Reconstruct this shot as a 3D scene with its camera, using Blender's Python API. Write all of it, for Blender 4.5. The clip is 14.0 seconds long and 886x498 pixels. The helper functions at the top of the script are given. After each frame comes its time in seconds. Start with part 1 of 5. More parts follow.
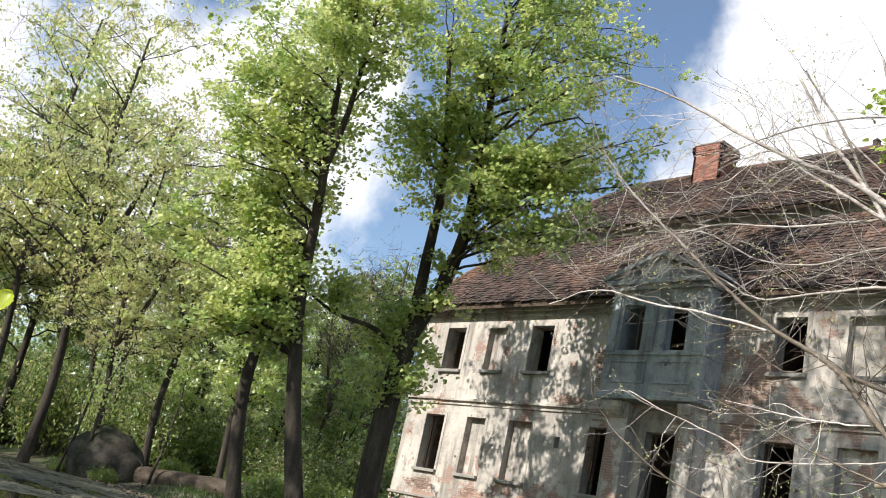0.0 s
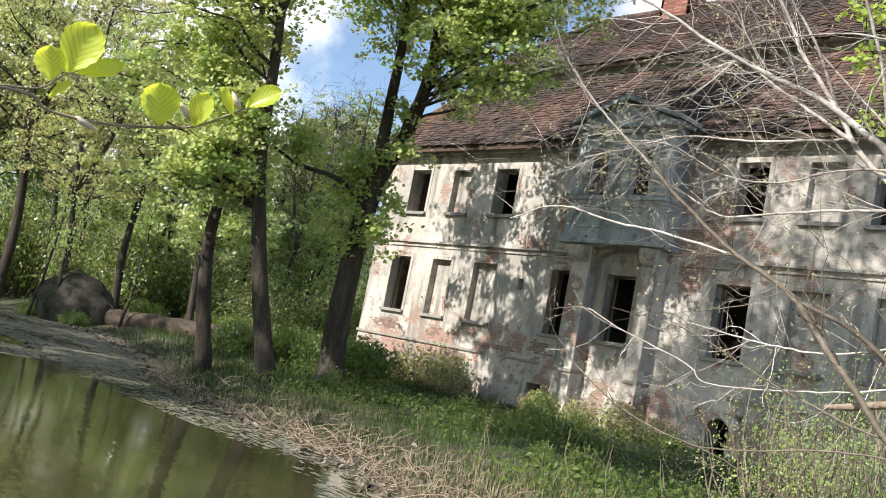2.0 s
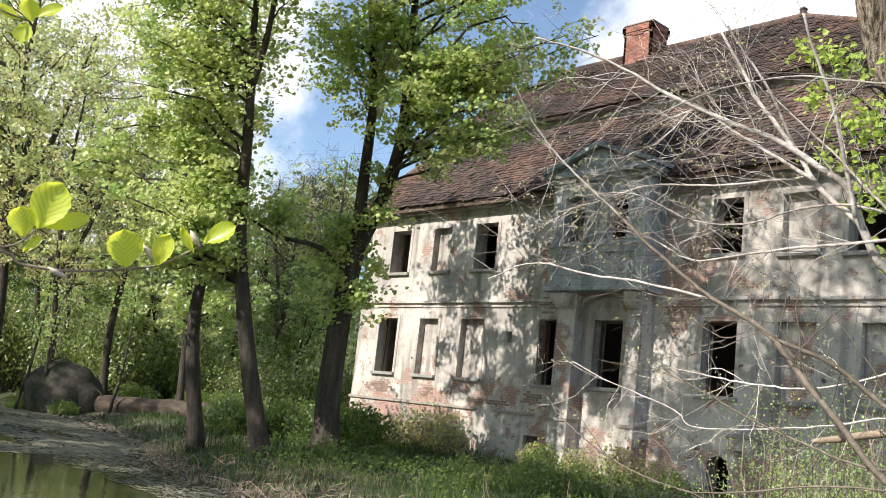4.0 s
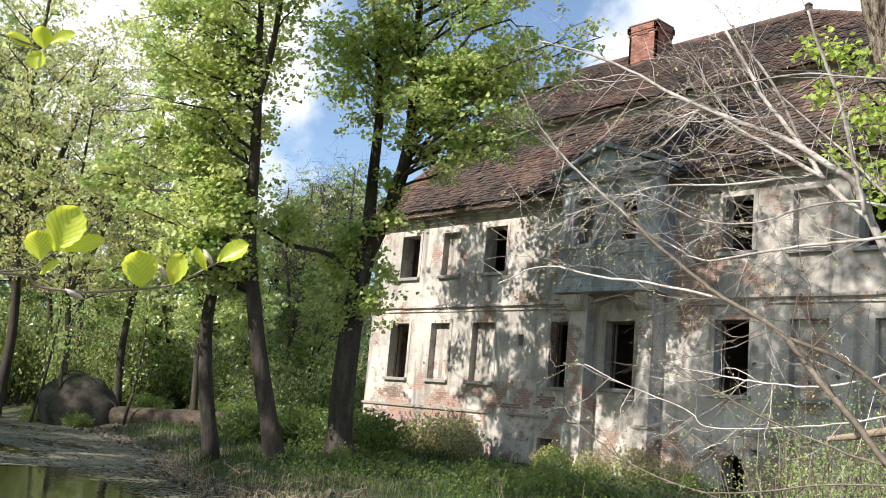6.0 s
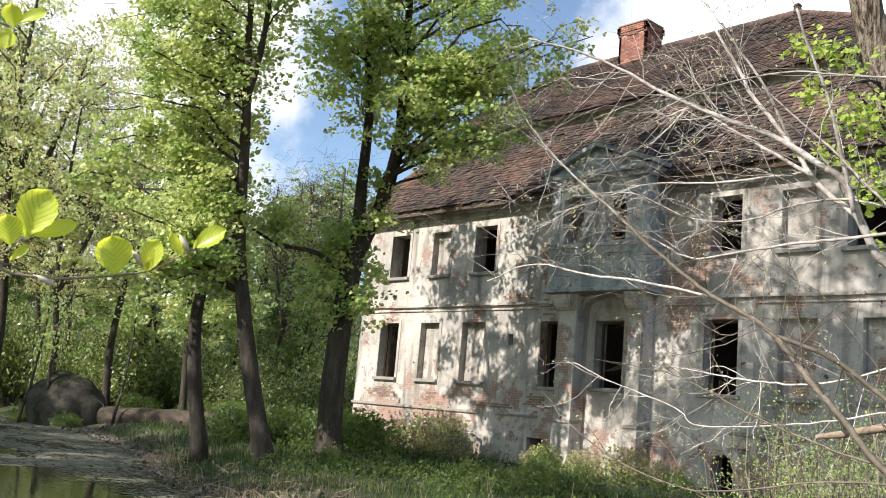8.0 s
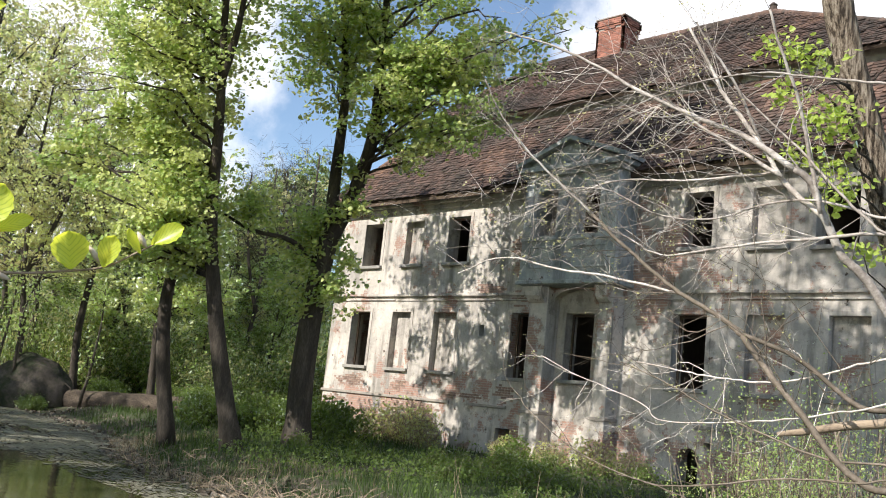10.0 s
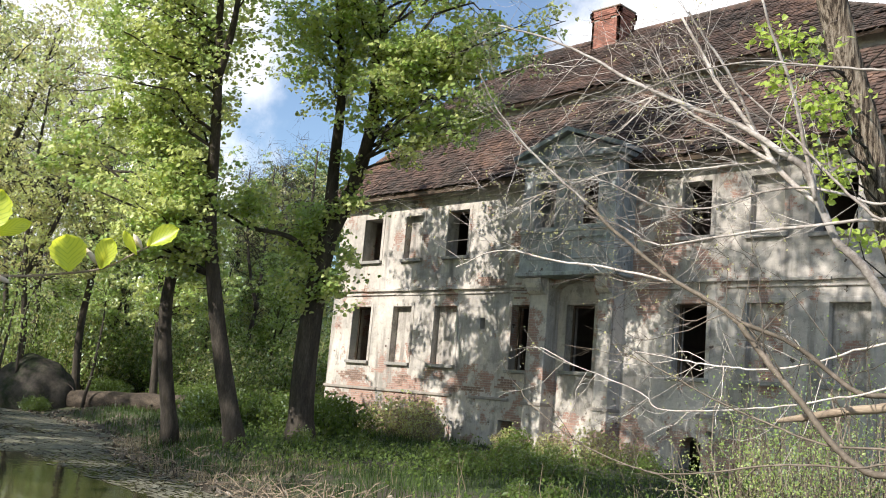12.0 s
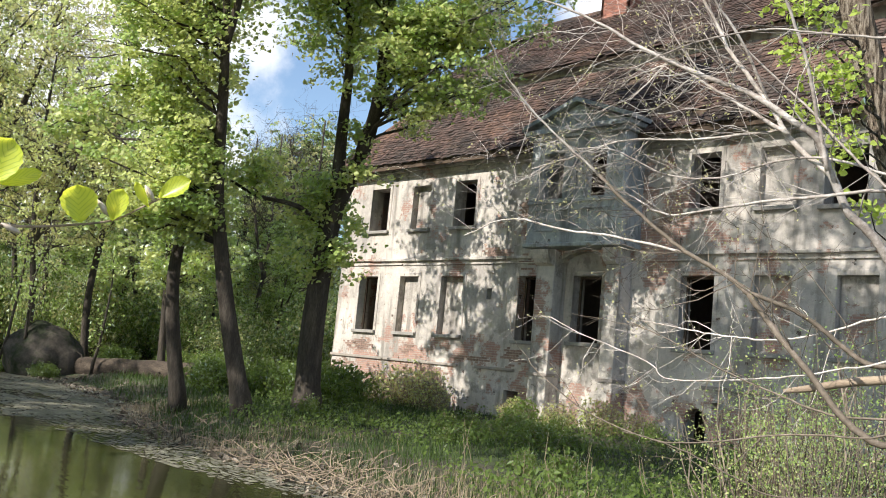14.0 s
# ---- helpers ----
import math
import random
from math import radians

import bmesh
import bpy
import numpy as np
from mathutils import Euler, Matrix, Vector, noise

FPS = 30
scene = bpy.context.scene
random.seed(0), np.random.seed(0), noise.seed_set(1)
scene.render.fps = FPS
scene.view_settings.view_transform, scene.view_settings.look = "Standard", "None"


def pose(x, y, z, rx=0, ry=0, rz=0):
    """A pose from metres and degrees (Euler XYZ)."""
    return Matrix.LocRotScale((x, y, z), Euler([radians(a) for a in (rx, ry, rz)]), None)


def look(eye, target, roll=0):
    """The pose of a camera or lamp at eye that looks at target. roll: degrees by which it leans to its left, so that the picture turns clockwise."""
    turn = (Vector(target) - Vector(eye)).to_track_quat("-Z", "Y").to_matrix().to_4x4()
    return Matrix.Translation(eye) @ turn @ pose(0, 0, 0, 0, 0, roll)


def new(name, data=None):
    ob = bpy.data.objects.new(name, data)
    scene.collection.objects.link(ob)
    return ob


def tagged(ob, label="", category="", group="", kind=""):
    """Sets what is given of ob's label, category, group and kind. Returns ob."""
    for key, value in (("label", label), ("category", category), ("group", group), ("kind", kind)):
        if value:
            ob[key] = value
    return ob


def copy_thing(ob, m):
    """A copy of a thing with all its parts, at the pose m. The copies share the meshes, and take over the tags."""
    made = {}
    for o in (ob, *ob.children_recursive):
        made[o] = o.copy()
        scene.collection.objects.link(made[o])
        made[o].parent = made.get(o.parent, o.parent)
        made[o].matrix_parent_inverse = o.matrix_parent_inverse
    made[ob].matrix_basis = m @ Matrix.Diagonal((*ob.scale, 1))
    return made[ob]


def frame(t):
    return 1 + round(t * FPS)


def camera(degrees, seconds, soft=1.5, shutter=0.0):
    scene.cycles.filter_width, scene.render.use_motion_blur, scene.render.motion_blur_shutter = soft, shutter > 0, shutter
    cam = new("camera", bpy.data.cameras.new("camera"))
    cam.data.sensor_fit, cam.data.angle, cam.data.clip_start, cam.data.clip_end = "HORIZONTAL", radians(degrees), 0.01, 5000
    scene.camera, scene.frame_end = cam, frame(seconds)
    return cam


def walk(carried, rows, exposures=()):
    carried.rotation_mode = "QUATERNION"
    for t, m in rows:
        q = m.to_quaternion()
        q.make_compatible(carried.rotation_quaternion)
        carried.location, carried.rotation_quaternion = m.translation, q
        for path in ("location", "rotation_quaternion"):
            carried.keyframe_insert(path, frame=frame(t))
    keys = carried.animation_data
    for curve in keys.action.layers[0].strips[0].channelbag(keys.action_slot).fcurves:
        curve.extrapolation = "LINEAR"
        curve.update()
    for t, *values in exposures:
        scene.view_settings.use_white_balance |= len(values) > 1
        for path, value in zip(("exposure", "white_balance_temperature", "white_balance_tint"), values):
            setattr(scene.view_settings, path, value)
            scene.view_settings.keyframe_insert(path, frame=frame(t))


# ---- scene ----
cam = camera(50.0, 14.0, soft=1.0)
PATH = [
    (0.0, -0.044, -22.595, 0.647, 106.26, -12.08, 48.94),
    (0.5, -0.047, -22.555, 0.617, 105.08, -10.23, 47.42),
    (1.0, -0.029, -22.594, 0.857, 101.88, -10.25, 47.90),
    (1.5, -0.109, -22.593, 1.224, 96.54, -9.89, 48.45),
    (2.0, -0.120, -22.635, 1.331, 96.08, -10.98, 47.07),
    (2.5, -0.102, -22.657, 1.365, 98.25, -9.66, 46.71),
    (3.0, -0.055, -22.667, 1.379, 99.14, -7.88, 47.31),
    (3.2, -0.018, -22.670, 1.380, 99.26, -6.65, 47.13),
    (5.5, -0.020, -22.684, 1.396, 99.84, -6.19, 46.63),
    (6.0, -0.008, -22.689, 1.394, 99.71, -5.11, 47.59),
    (6.5, 0.015, -22.698, 1.400, 100.46, -4.51, 47.65),
    (7.0, 0.009, -22.694, 1.399, 100.38, -4.90, 47.93),
    (7.5, -0.017, -22.663, 1.388, 100.03, -4.83, 47.43),
    (8.0, -0.021, -22.663, 1.383, 99.77, -5.07, 46.99),
    (8.2, -0.005, -22.665, 1.383, 100.15, -5.47, 46.34),
    (10.3, -0.003, -22.657, 1.400, 99.27, -6.04, 45.17),
    (10.5, 0.022, -22.669, 1.400, 99.94, -5.73, 45.67),
    (11.0, 0.040, -22.677, 1.400, 98.94, -5.80, 45.12),
    (11.5, 0.060, -22.681, 1.404, 99.31, -4.79, 45.30),
    (12.0, 0.029, -22.669, 1.398, 98.90, -5.00, 45.36),
    (12.5, 0.010, -22.670, 1.380, 97.72, -5.73, 46.31),
    (13.0, 0.040, -22.672, 1.381, 97.77, -5.49, 45.82),
    (13.5, 0.007, -22.666, 1.382, 97.27, -5.67, 45.60),
    (14.0, 0.010, -22.662, 1.380, 97.11, -5.48, 45.71),
]
walk(cam, [(t, pose(x, y, z, rx, ry, rz)) for t, x, y, z, rx, ry, rz in PATH], exposures=((0.0, 0.48), (1.0, 0.58), (3.0, 0.65), (8.2, 0.64), (10.3, 0.58), (14.0, 0.62)))

# ---- light ----
SUN = Vector((-0.14, -1.0, 0.72)).normalized()
sun = new("sun", bpy.data.lights.new("sun", "SUN"))
sun.data.energy, sun.data.angle, sun.data.color = 5.0, radians(0.55), (1.0, 0.95, 0.87)
sun.matrix_world = look(SUN * 50, (0, 0, 0))
world = bpy.data.worlds.new("sky")
scene.world = world
world.use_nodes = True


def make_sky():
    nt = world.node_tree
    bg = nt.nodes["Background"]
    sky = nt.nodes.new("ShaderNodeTexSky")
    sky.sky_type, sky.sun_disc = "NISHITA", False
    sky.sun_elevation = math.asin(SUN.z)
    sky.sun_rotation = math.atan2(SUN.x, SUN.y)
    sky.air_density, sky.dust_density, sky.ozone_density = 1.0, 0.35, 2.0
    co = nt.nodes.new("ShaderNodeTexCoord")
    # cumulus: a large bank over the roof, a hazy one behind the wood, loose puffs all round
    n = nt.nodes.new("ShaderNodeTexNoise")
    n.inputs["Scale"].default_value, n.inputs["Detail"].default_value, n.inputs["Roughness"].default_value = 3.2, 9, 0.58
    nt.links.new(co.outputs["Generated"], n.inputs["Vector"])
    total = n.outputs["Fac"]
    for centre, radius, weight in (((-0.22, 0.88, 0.42), 0.46, 1.05), ((-0.93, 0.27, 0.24), 0.34, 0.42), ((-0.78, 0.47, 0.42), 0.16, 0.35), ((0.75, 0.2, 0.5), 0.5, 0.6), ((0.1, -0.8, 0.5), 0.4, 0.5)):
        d = nt.nodes.new("ShaderNodeVectorMath")
        d.operation = "DISTANCE"
        nt.links.new(co.outputs["Generated"], d.inputs[0])
        d.inputs[1].default_value = Vector(centre).normalized()
        r = nt.nodes.new("ShaderNodeMapRange")
        r.inputs["From Min"].default_value, r.inputs["From Max"].default_value = radius, 0.0
        r.inputs["To Min"].default_value, r.inputs["To Max"].default_value = 0.0, weight
        nt.links.new(d.outputs["Value"], r.inputs["Value"])
        a = nt.nodes.new("ShaderNodeMath")
        nt.links.new(total, a.inputs[0])
        nt.links.new(r.outputs["Result"], a.inputs[1])
        total = a.outputs[0]
    ramp = nt.nodes.new("ShaderNodeMapRange")
    ramp.interpolation_type = "SMOOTHSTEP"
    ramp.inputs["From Min"].default_value, ramp.inputs["From Max"].default_value = 0.62, 0.78
    ramp.inputs["To Min"].default_value = 0.02
    nt.links.new(total, ramp.inputs["Value"])
    mix = nt.nodes.new("ShaderNodeMix")
    mix.data_type = "RGBA"
    nt.links.new(ramp.outputs["Result"], mix.inputs["Factor"])
    nt.links.new(sky.outputs["Color"], mix.inputs["A"])
    mix.inputs["B"].default_value = (7.4, 7.4, 7.6, 1)
    nt.links.new(mix.outputs["Result"], bg.inputs["Color"])
    bg.inputs["Strength"].default_value = 0.123


make_sky()


# ---- materials ----
def ramp_node(nt, fac, stops):
    r = nt.nodes.new("ShaderNodeValToRGB")
    while len(r.color_ramp.elements) < len(stops):
        r.color_ramp.elements.new(0.5)
    for e, (p, c) in zip(r.color_ramp.elements, stops):
        e.position, e.color = p, (*c, 1)
    nt.links.new(fac, r.inputs["Fac"])
    return r.outputs["Color"]


def noise_node(nt, co, scale, detail=6, rough=0.6):
    n = nt.nodes.new("ShaderNodeTexNoise")
    n.inputs["Scale"].default_value, n.inputs["Detail"].default_value, n.inputs["Roughness"].default_value = scale, detail, rough
    nt.links.new(co, n.inputs["Vector"])
    return n.outputs["Fac"]


def mixed(nt, fac, a, b, how="MIX"):
    m = nt.nodes.new("ShaderNodeMix")
    m.data_type, m.blend_type = "RGBA", how
    for key, v in (("Factor", fac), ("A", a), ("B", b)):
        if isinstance(v, tuple):
            m.inputs[key].default_value = (*v, 1)
        elif isinstance(v, float):
            m.inputs[key].default_value = v
        else:
            nt.links.new(v, m.inputs[key])
    return m.outputs["Result"]


def base_mat(name):
    m = bpy.data.materials.new(name)
    m.use_nodes = True
    nt = m.node_tree
    return m, nt, nt.nodes["Principled BSDF"]


def coords(nt, kind="Object", scale=(1, 1, 1)):
    c = nt.nodes.new("ShaderNodeTexCoord").outputs[kind]
    if scale != (1, 1, 1):
        mp = nt.nodes.new("ShaderNodeMapping")
        mp.inputs["Scale"].default_value = scale
        nt.links.new(c, mp.inputs["Vector"])
        c = mp.outputs["Vector"]
    return c


def bump(nt, bsdf, height, strength, distance):
    b = nt.nodes.new("ShaderNodeBump")
    b.inputs["Strength"].default_value, b.inputs["Distance"].default_value = strength, distance
    nt.links.new(height, b.inputs["Height"])
    nt.links.new(b.outputs["Normal"], bsdf.inputs["Normal"])


def step(nt, v, lo, hi):
    r = nt.nodes.new("ShaderNodeMapRange")
    r.interpolation_type = "SMOOTHSTEP"
    r.inputs["From Min"].default_value, r.inputs["From Max"].default_value = lo, hi
    nt.links.new(v, r.inputs["Value"])
    return r.outputs["Result"]


def rough_mat(name, stops, scale, bump_d=0.01, rough=0.9, stretch=(1, 1, 1), island=0.0, fine=8.0, spec=0.3):
    """A dull surface: two scales of noise through a colour ramp, relief, and a change of tone from piece to piece."""
    m, nt, bsdf = base_mat(name)
    co = coords(nt, "Object", stretch)
    big, small = noise_node(nt, co, scale), noise_node(nt, co, scale * fine, 8, 0.7)
    both = nt.nodes.new("ShaderNodeMath")
    both.operation = "MULTIPLY_ADD"
    nt.links.new(small, both.inputs[0])
    both.inputs[1].default_value = 0.45
    half = nt.nodes.new("ShaderNodeMath")
    half.operation = "MULTIPLY"
    nt.links.new(big, half.inputs[0])
    half.inputs[1].default_value = 0.6
    nt.links.new(half.outputs[0], both.inputs[2])
    col = ramp_node(nt, both.outputs[0], stops)
    if island:
        g = nt.nodes.new("ShaderNodeNewGeometry")
        tone = ramp_node(nt, g.outputs["Random Per Island"], [(0, (1 - island,) * 3), (1, (1 + island,) * 3)])
        col = mixed(nt, 1.0, col, tone, "MULTIPLY")
        o = nt.nodes.new("ShaderNodeObjectInfo")
        col = mixed(nt, 1.0, col, ramp_node(nt, o.outputs["Random"], [(0, (1 - island * 0.8,) * 3), (1, (1 + island * 0.8,) * 3)]), "MULTIPLY")
    nt.links.new(col, bsdf.inputs["Base Color"])
    bsdf.inputs["Roughness"].default_value = rough
    bsdf.inputs["Specular IOR Level"].default_value = spec
    bump(nt, bsdf, small, 0.8, bump_d)
    return m


def plaster_mat(name, light, mid, dark, bare_lo, bare_hi, losses=()):
    """Old lime plaster: stained, cracked and fallen off in patches to the brickwork below."""
    m, nt, bsdf = base_mat(name)
    co = coords(nt, "Object")
    swap = nt.nodes.new("ShaderNodeSeparateXYZ")
    nt.links.new(co, swap.inputs[0])
    side = nt.nodes.new("ShaderNodeMath")
    nt.links.new(swap.outputs["X"], side.inputs[0])
    nt.links.new(swap.outputs["Y"], side.inputs[1])
    flat = nt.nodes.new("ShaderNodeCombineXYZ")
    nt.links.new(side.outputs[0], flat.inputs["X"])
    nt.links.new(swap.outputs["Z"], flat.inputs["Y"])
    brick = nt.nodes.new("ShaderNodeTexBrick")
    brick.inputs["Color1"].default_value, brick.inputs["Color2"].default_value = (0.34, 0.15, 0.10, 1), (0.24, 0.12, 0.09, 1)
    brick.inputs["Mortar"].default_value = (0.36, 0.32, 0.28, 1)
    brick.inputs["Scale"].default_value = 1.0
    brick.inputs["Brick Width"].default_value, brick.inputs["Row Height"].default_value, brick.inputs["Mortar Size"].default_value = 0.26, 0.077, 0.007
    nt.links.new(flat.outputs[0], brick.inputs["Vector"])
    stain = noise_node(nt, co, 0.55, 8, 0.65)
    grain = noise_node(nt, co, 9, 10, 0.75)
    streak = noise_node(nt, coords(nt, "Object", (2.2, 2.2, 0.28)), 1.0, 6, 0.6)
    col = ramp_node(nt, stain, [(0.3, dark), (0.47, mid), (0.62, light)])
    col = mixed(nt, step(nt, streak, 0.47, 0.70), col, tuple(0.48 * a for a in mid))
    blot = noise_node(nt, co, 2.1, 7, 0.7)
    col = mixed(nt, step(nt, blot, 0.52, 0.66), col, tuple(0.62 * a for a in mid))
    col = mixed(nt, 0.55, col, ramp_node(nt, grain, [(0.3, (0.55, 0.54, 0.52)), (0.65, (1.0, 1.0, 1.0))]), "MULTIPLY")
    # patches: large losses and small pits, more of them low on the wall where damp rises
    loss = noise_node(nt, co, 0.75, 9, 0.72)
    damp = nt.nodes.new("ShaderNodeMapRange")
    damp.inputs["From Min"].default_value, damp.inputs["From Max"].default_value = 0.0, 2.6
    damp.inputs["To Min"].default_value, damp.inputs["To Max"].default_value = 0.08, 0.0
    nt.links.new(swap.outputs["Z"], damp.inputs["Value"])
    add = nt.nodes.new("ShaderNodeMath")
    nt.links.new(loss, add.inputs[0])
    nt.links.new(damp.outputs["Result"], add.inputs[1])
    # where the gutter leaked, whole fields of plaster came down
    for x, z, radius, weight in losses:
        d = nt.nodes.new("ShaderNodeVectorMath")
        d.operation = "DISTANCE"
        nt.links.new(flat.outputs[0], d.inputs[0])
        d.inputs[1].default_value = (x, z, 0)
        r = nt.nodes.new("ShaderNodeMapRange")
        r.inputs["From Min"].default_value, r.inputs["From Max"].default_value = radius, radius * 0.3
        r.inputs["To Min"].default_value, r.inputs["To Max"].default_value = 0.0, weight
        nt.links.new(d.outputs["Value"], r.inputs["Value"])
        more = nt.nodes.new("ShaderNodeMath")
        nt.links.new(add.outputs[0], more.inputs[0])
        nt.links.new(r.outputs["Result"], more.inputs[1])
        add = more
    bare = step(nt, add.outputs[0], bare_lo, bare_hi)
    dusty = mixed(nt, 0.24, brick.outputs["Color"], mid)
    col = mixed(nt, bare, col, dusty)
    pit = step(nt, noise_node(nt, co, 3.4, 5, 0.6), 0.655, 0.69)
    col = mixed(nt, pit, col, (0.13, 0.10, 0.085))
    nt.links.new(col, bsdf.inputs["Base Color"])
    bsdf.inputs["Roughness"].default_value = 0.93
    bsdf.inputs["Specular IOR Level"].default_value = 0.2
    h = mixed(nt, bare, grain, mixed(nt, 0.5, brick.outputs["Fac"], (0.0, 0.0, 0.0)))
    low = mixed(nt, pit, h, (0.0, 0.0, 0.0))
    bump(nt, bsdf, low, 0.7, 0.02)
    return m


def leaf_mat(name, dark, light, glow, share=0.5, gloss=0.35):
    """Thin leaves that let light through; the tone changes from leaf to leaf and from bough to bough."""
    m, nt, bsdf = base_mat(name)
    nt.nodes.remove(bsdf)
    g = nt.nodes.new("ShaderNodeNewGeometry")
    col = ramp_node(nt, g.outputs["Random Per Island"], [(0.0, dark), (0.6, tuple((a + b) / 2 for a, b in zip(dark, light))), (1.0, light)])
    col = mixed(nt, step(nt, noise_node(nt, coords(nt, "Object"), 0.5, 4), 0.35, 0.7), col, light)
    dif, tra, glo = nt.nodes.new("ShaderNodeBsdfDiffuse"), nt.nodes.new("ShaderNodeBsdfTranslucent"), nt.nodes.new("ShaderNodeBsdfGlossy")
    nt.links.new(col, dif.inputs["Color"])
    nt.links.new(mixed(nt, 0.6, col, glow), tra.inputs["Color"])
    glo.inputs["Roughness"].default_value, glo.inputs["Color"].default_value = 0.42, (0.9, 0.95, 0.9, 1)
    a, b = nt.nodes.new("ShaderNodeMixShader"), nt.nodes.new("ShaderNodeMixShader")
    a.inputs[0].default_value = share
    nt.links.new(dif.outputs[0], a.inputs[1])
    nt.links.new(tra.outputs[0], a.inputs[2])
    fr = nt.nodes.new("ShaderNodeFresnel")
    fr.inputs["IOR"].default_value = 1.38
    k = nt.nodes.new("ShaderNodeMath")
    k.operation = "MULTIPLY"
    k.inputs[1].default_value = gloss
    nt.links.new(fr.outputs[0], k.inputs[0])
    nt.links.new(k.outputs[0], b.inputs[0])
    nt.links.new(a.outputs[0], b.inputs[1])
    nt.links.new(glo.outputs[0], b.inputs[2])
    nt.links.new(b.outputs[0], nt.nodes["Material Output"].inputs["Surface"])
    return m


PLASTER = plaster_mat("weathered_plaster", (0.66, 0.60, 0.545), (0.52, 0.475, 0.43), (0.30, 0.28, 0.265), 0.56, 0.60, ((-15.0, 6.0, 2.4, 0.13), (-19.4, 4.0, 1.1, 0.12), (-12.4, 5.2, 1.6, 0.04), (-20.0, 6.2, 0.9, 0.10), (-25.5, 0.9, 3.0, 0.09)))
# cooler and bluer than PLASTER: the oriel's skylit shade is in this colour
ORIEL = plaster_mat("shade_grey_render", (0.50, 0.52, 0.52), (0.39, 0.41, 0.415), (0.22, 0.235, 0.24), 0.66, 0.69)
# very dark plaster: the gloom of the closed rooms is in its colour
INNER = rough_mat("interior_shade_plaster", [(0.3, (0.10, 0.075, 0.06)), (0.7, (0.2, 0.16, 0.13))], 0.8)
STONE = rough_mat("sill_stone", [(0.3, (0.17, 0.16, 0.15)), (0.7, (0.36, 0.34, 0.31))], 2.5, 0.006)
BRICK = rough_mat("chimney_brick", [(0.3, (0.13, 0.06, 0.045)), (0.7, (0.28, 0.125, 0.09))], 3, 0.006, island=0.35)
WALL_BRICK = rough_mat("dusty_wall_brick", [(0.42, (0.16, 0.11, 0.09)), (0.62, (0.36, 0.25, 0.20))], 3, 0.006, island=0.3)
MORTAR = rough_mat("mortar", [(0.3, (0.22, 0.19, 0.17)), (0.7, (0.36, 0.32, 0.28))], 6, 0.006)
TILE = rough_mat("clay_tile", [(0.34, (0.036, 0.030, 0.027)), (0.47, (0.072, 0.056, 0.047)), (0.55, (0.118, 0.076, 0.062)), (0.64, (0.165, 0.10, 0.070)), (0.74, (0.33, 0.175, 0.10))], 0.45, 0.010, island=0.42, fine=14)
ROOF_WOOD = rough_mat("roof_boarding", [(0.3, (0.05, 0.035, 0.027)), (0.7, (0.12, 0.085, 0.06))], 3, 0.006, stretch=(0.2, 2, 2))
BARK = rough_mat("dark_bark", [(0.3, (0.020, 0.016, 0.013)), (0.52, (0.055, 0.045, 0.036)), (0.7, (0.12, 0.10, 0.08))], 2.2, 0.05, stretch=(2.6, 2.6, 0.45))
BARK_PALE = rough_mat("furrowed_bark", [(0.46, (0.05, 0.036, 0.026)), (0.525, (0.24, 0.185, 0.135)), (0.62, (0.52, 0.44, 0.35))], 13, 0.08, stretch=(2.6, 2.6, 0.22), fine=3)
TWIG = rough_mat("bare_twig_bark", [(0.32, (0.13, 0.10, 0.08)), (0.5, (0.35, 0.305, 0.27)), (0.66, (0.60, 0.555, 0.515))], 3.5, 0.004, rough=0.6, island=0.45)
DEADWOOD = rough_mat("dead_wood", [(0.3, (0.15, 0.11, 0.08)), (0.7, (0.42, 0.33, 0.24))], 4, 0.01, stretch=(0.5, 2, 2))
DEADWOOD_DARK = rough_mat("damp_dead_wood", [(0.42, (0.03, 0.023, 0.017)), (0.55, (0.07, 0.053, 0.04)), (0.68, (0.14, 0.11, 0.08))], 2, 0.03, stretch=(0.5, 2, 2))
LEAF_LIME = leaf_mat("lime_leaf", (0.36, 0.43, 0.12), (0.66, 0.71, 0.30), (0.95, 0.97, 0.40), 0.55, 0.6)
LEAF_GREEN = leaf_mat("maple_leaf", (0.16, 0.26, 0.065), (0.42, 0.54, 0.18), (0.70, 0.84, 0.25), 0.55, 0.6)
LEAF_DARK = leaf_mat("wood_leaf", (0.065, 0.11, 0.028), (0.16, 0.23, 0.06), (0.36, 0.45, 0.10), 0.55)
LEAF_OLIVE = leaf_mat("young_oak_leaf", (0.36, 0.34, 0.15), (0.60, 0.56, 0.28), (0.82, 0.80, 0.36), 0.6)
LEAF_NEAR = leaf_mat("fresh_leaf", (0.26, 0.37, 0.055), (0.42, 0.52, 0.11), (0.70, 0.80, 0.14), 0.5, 0.5)
GRASS = leaf_mat("grass_blade", (0.022, 0.045, 0.011), (0.072, 0.115, 0.027), (0.10, 0.17, 0.035), 0.3, 0.3)
# TWIG again in darker brown; on shrub boughs it paints in their shade
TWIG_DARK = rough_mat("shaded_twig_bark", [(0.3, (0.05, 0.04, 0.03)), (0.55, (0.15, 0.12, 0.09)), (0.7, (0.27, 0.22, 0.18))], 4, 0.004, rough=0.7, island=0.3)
STRAW = leaf_mat("dry_grass", (0.17, 0.13, 0.085), (0.38, 0.31, 0.21), (0.4, 0.33, 0.2), 0.25, 0.3)


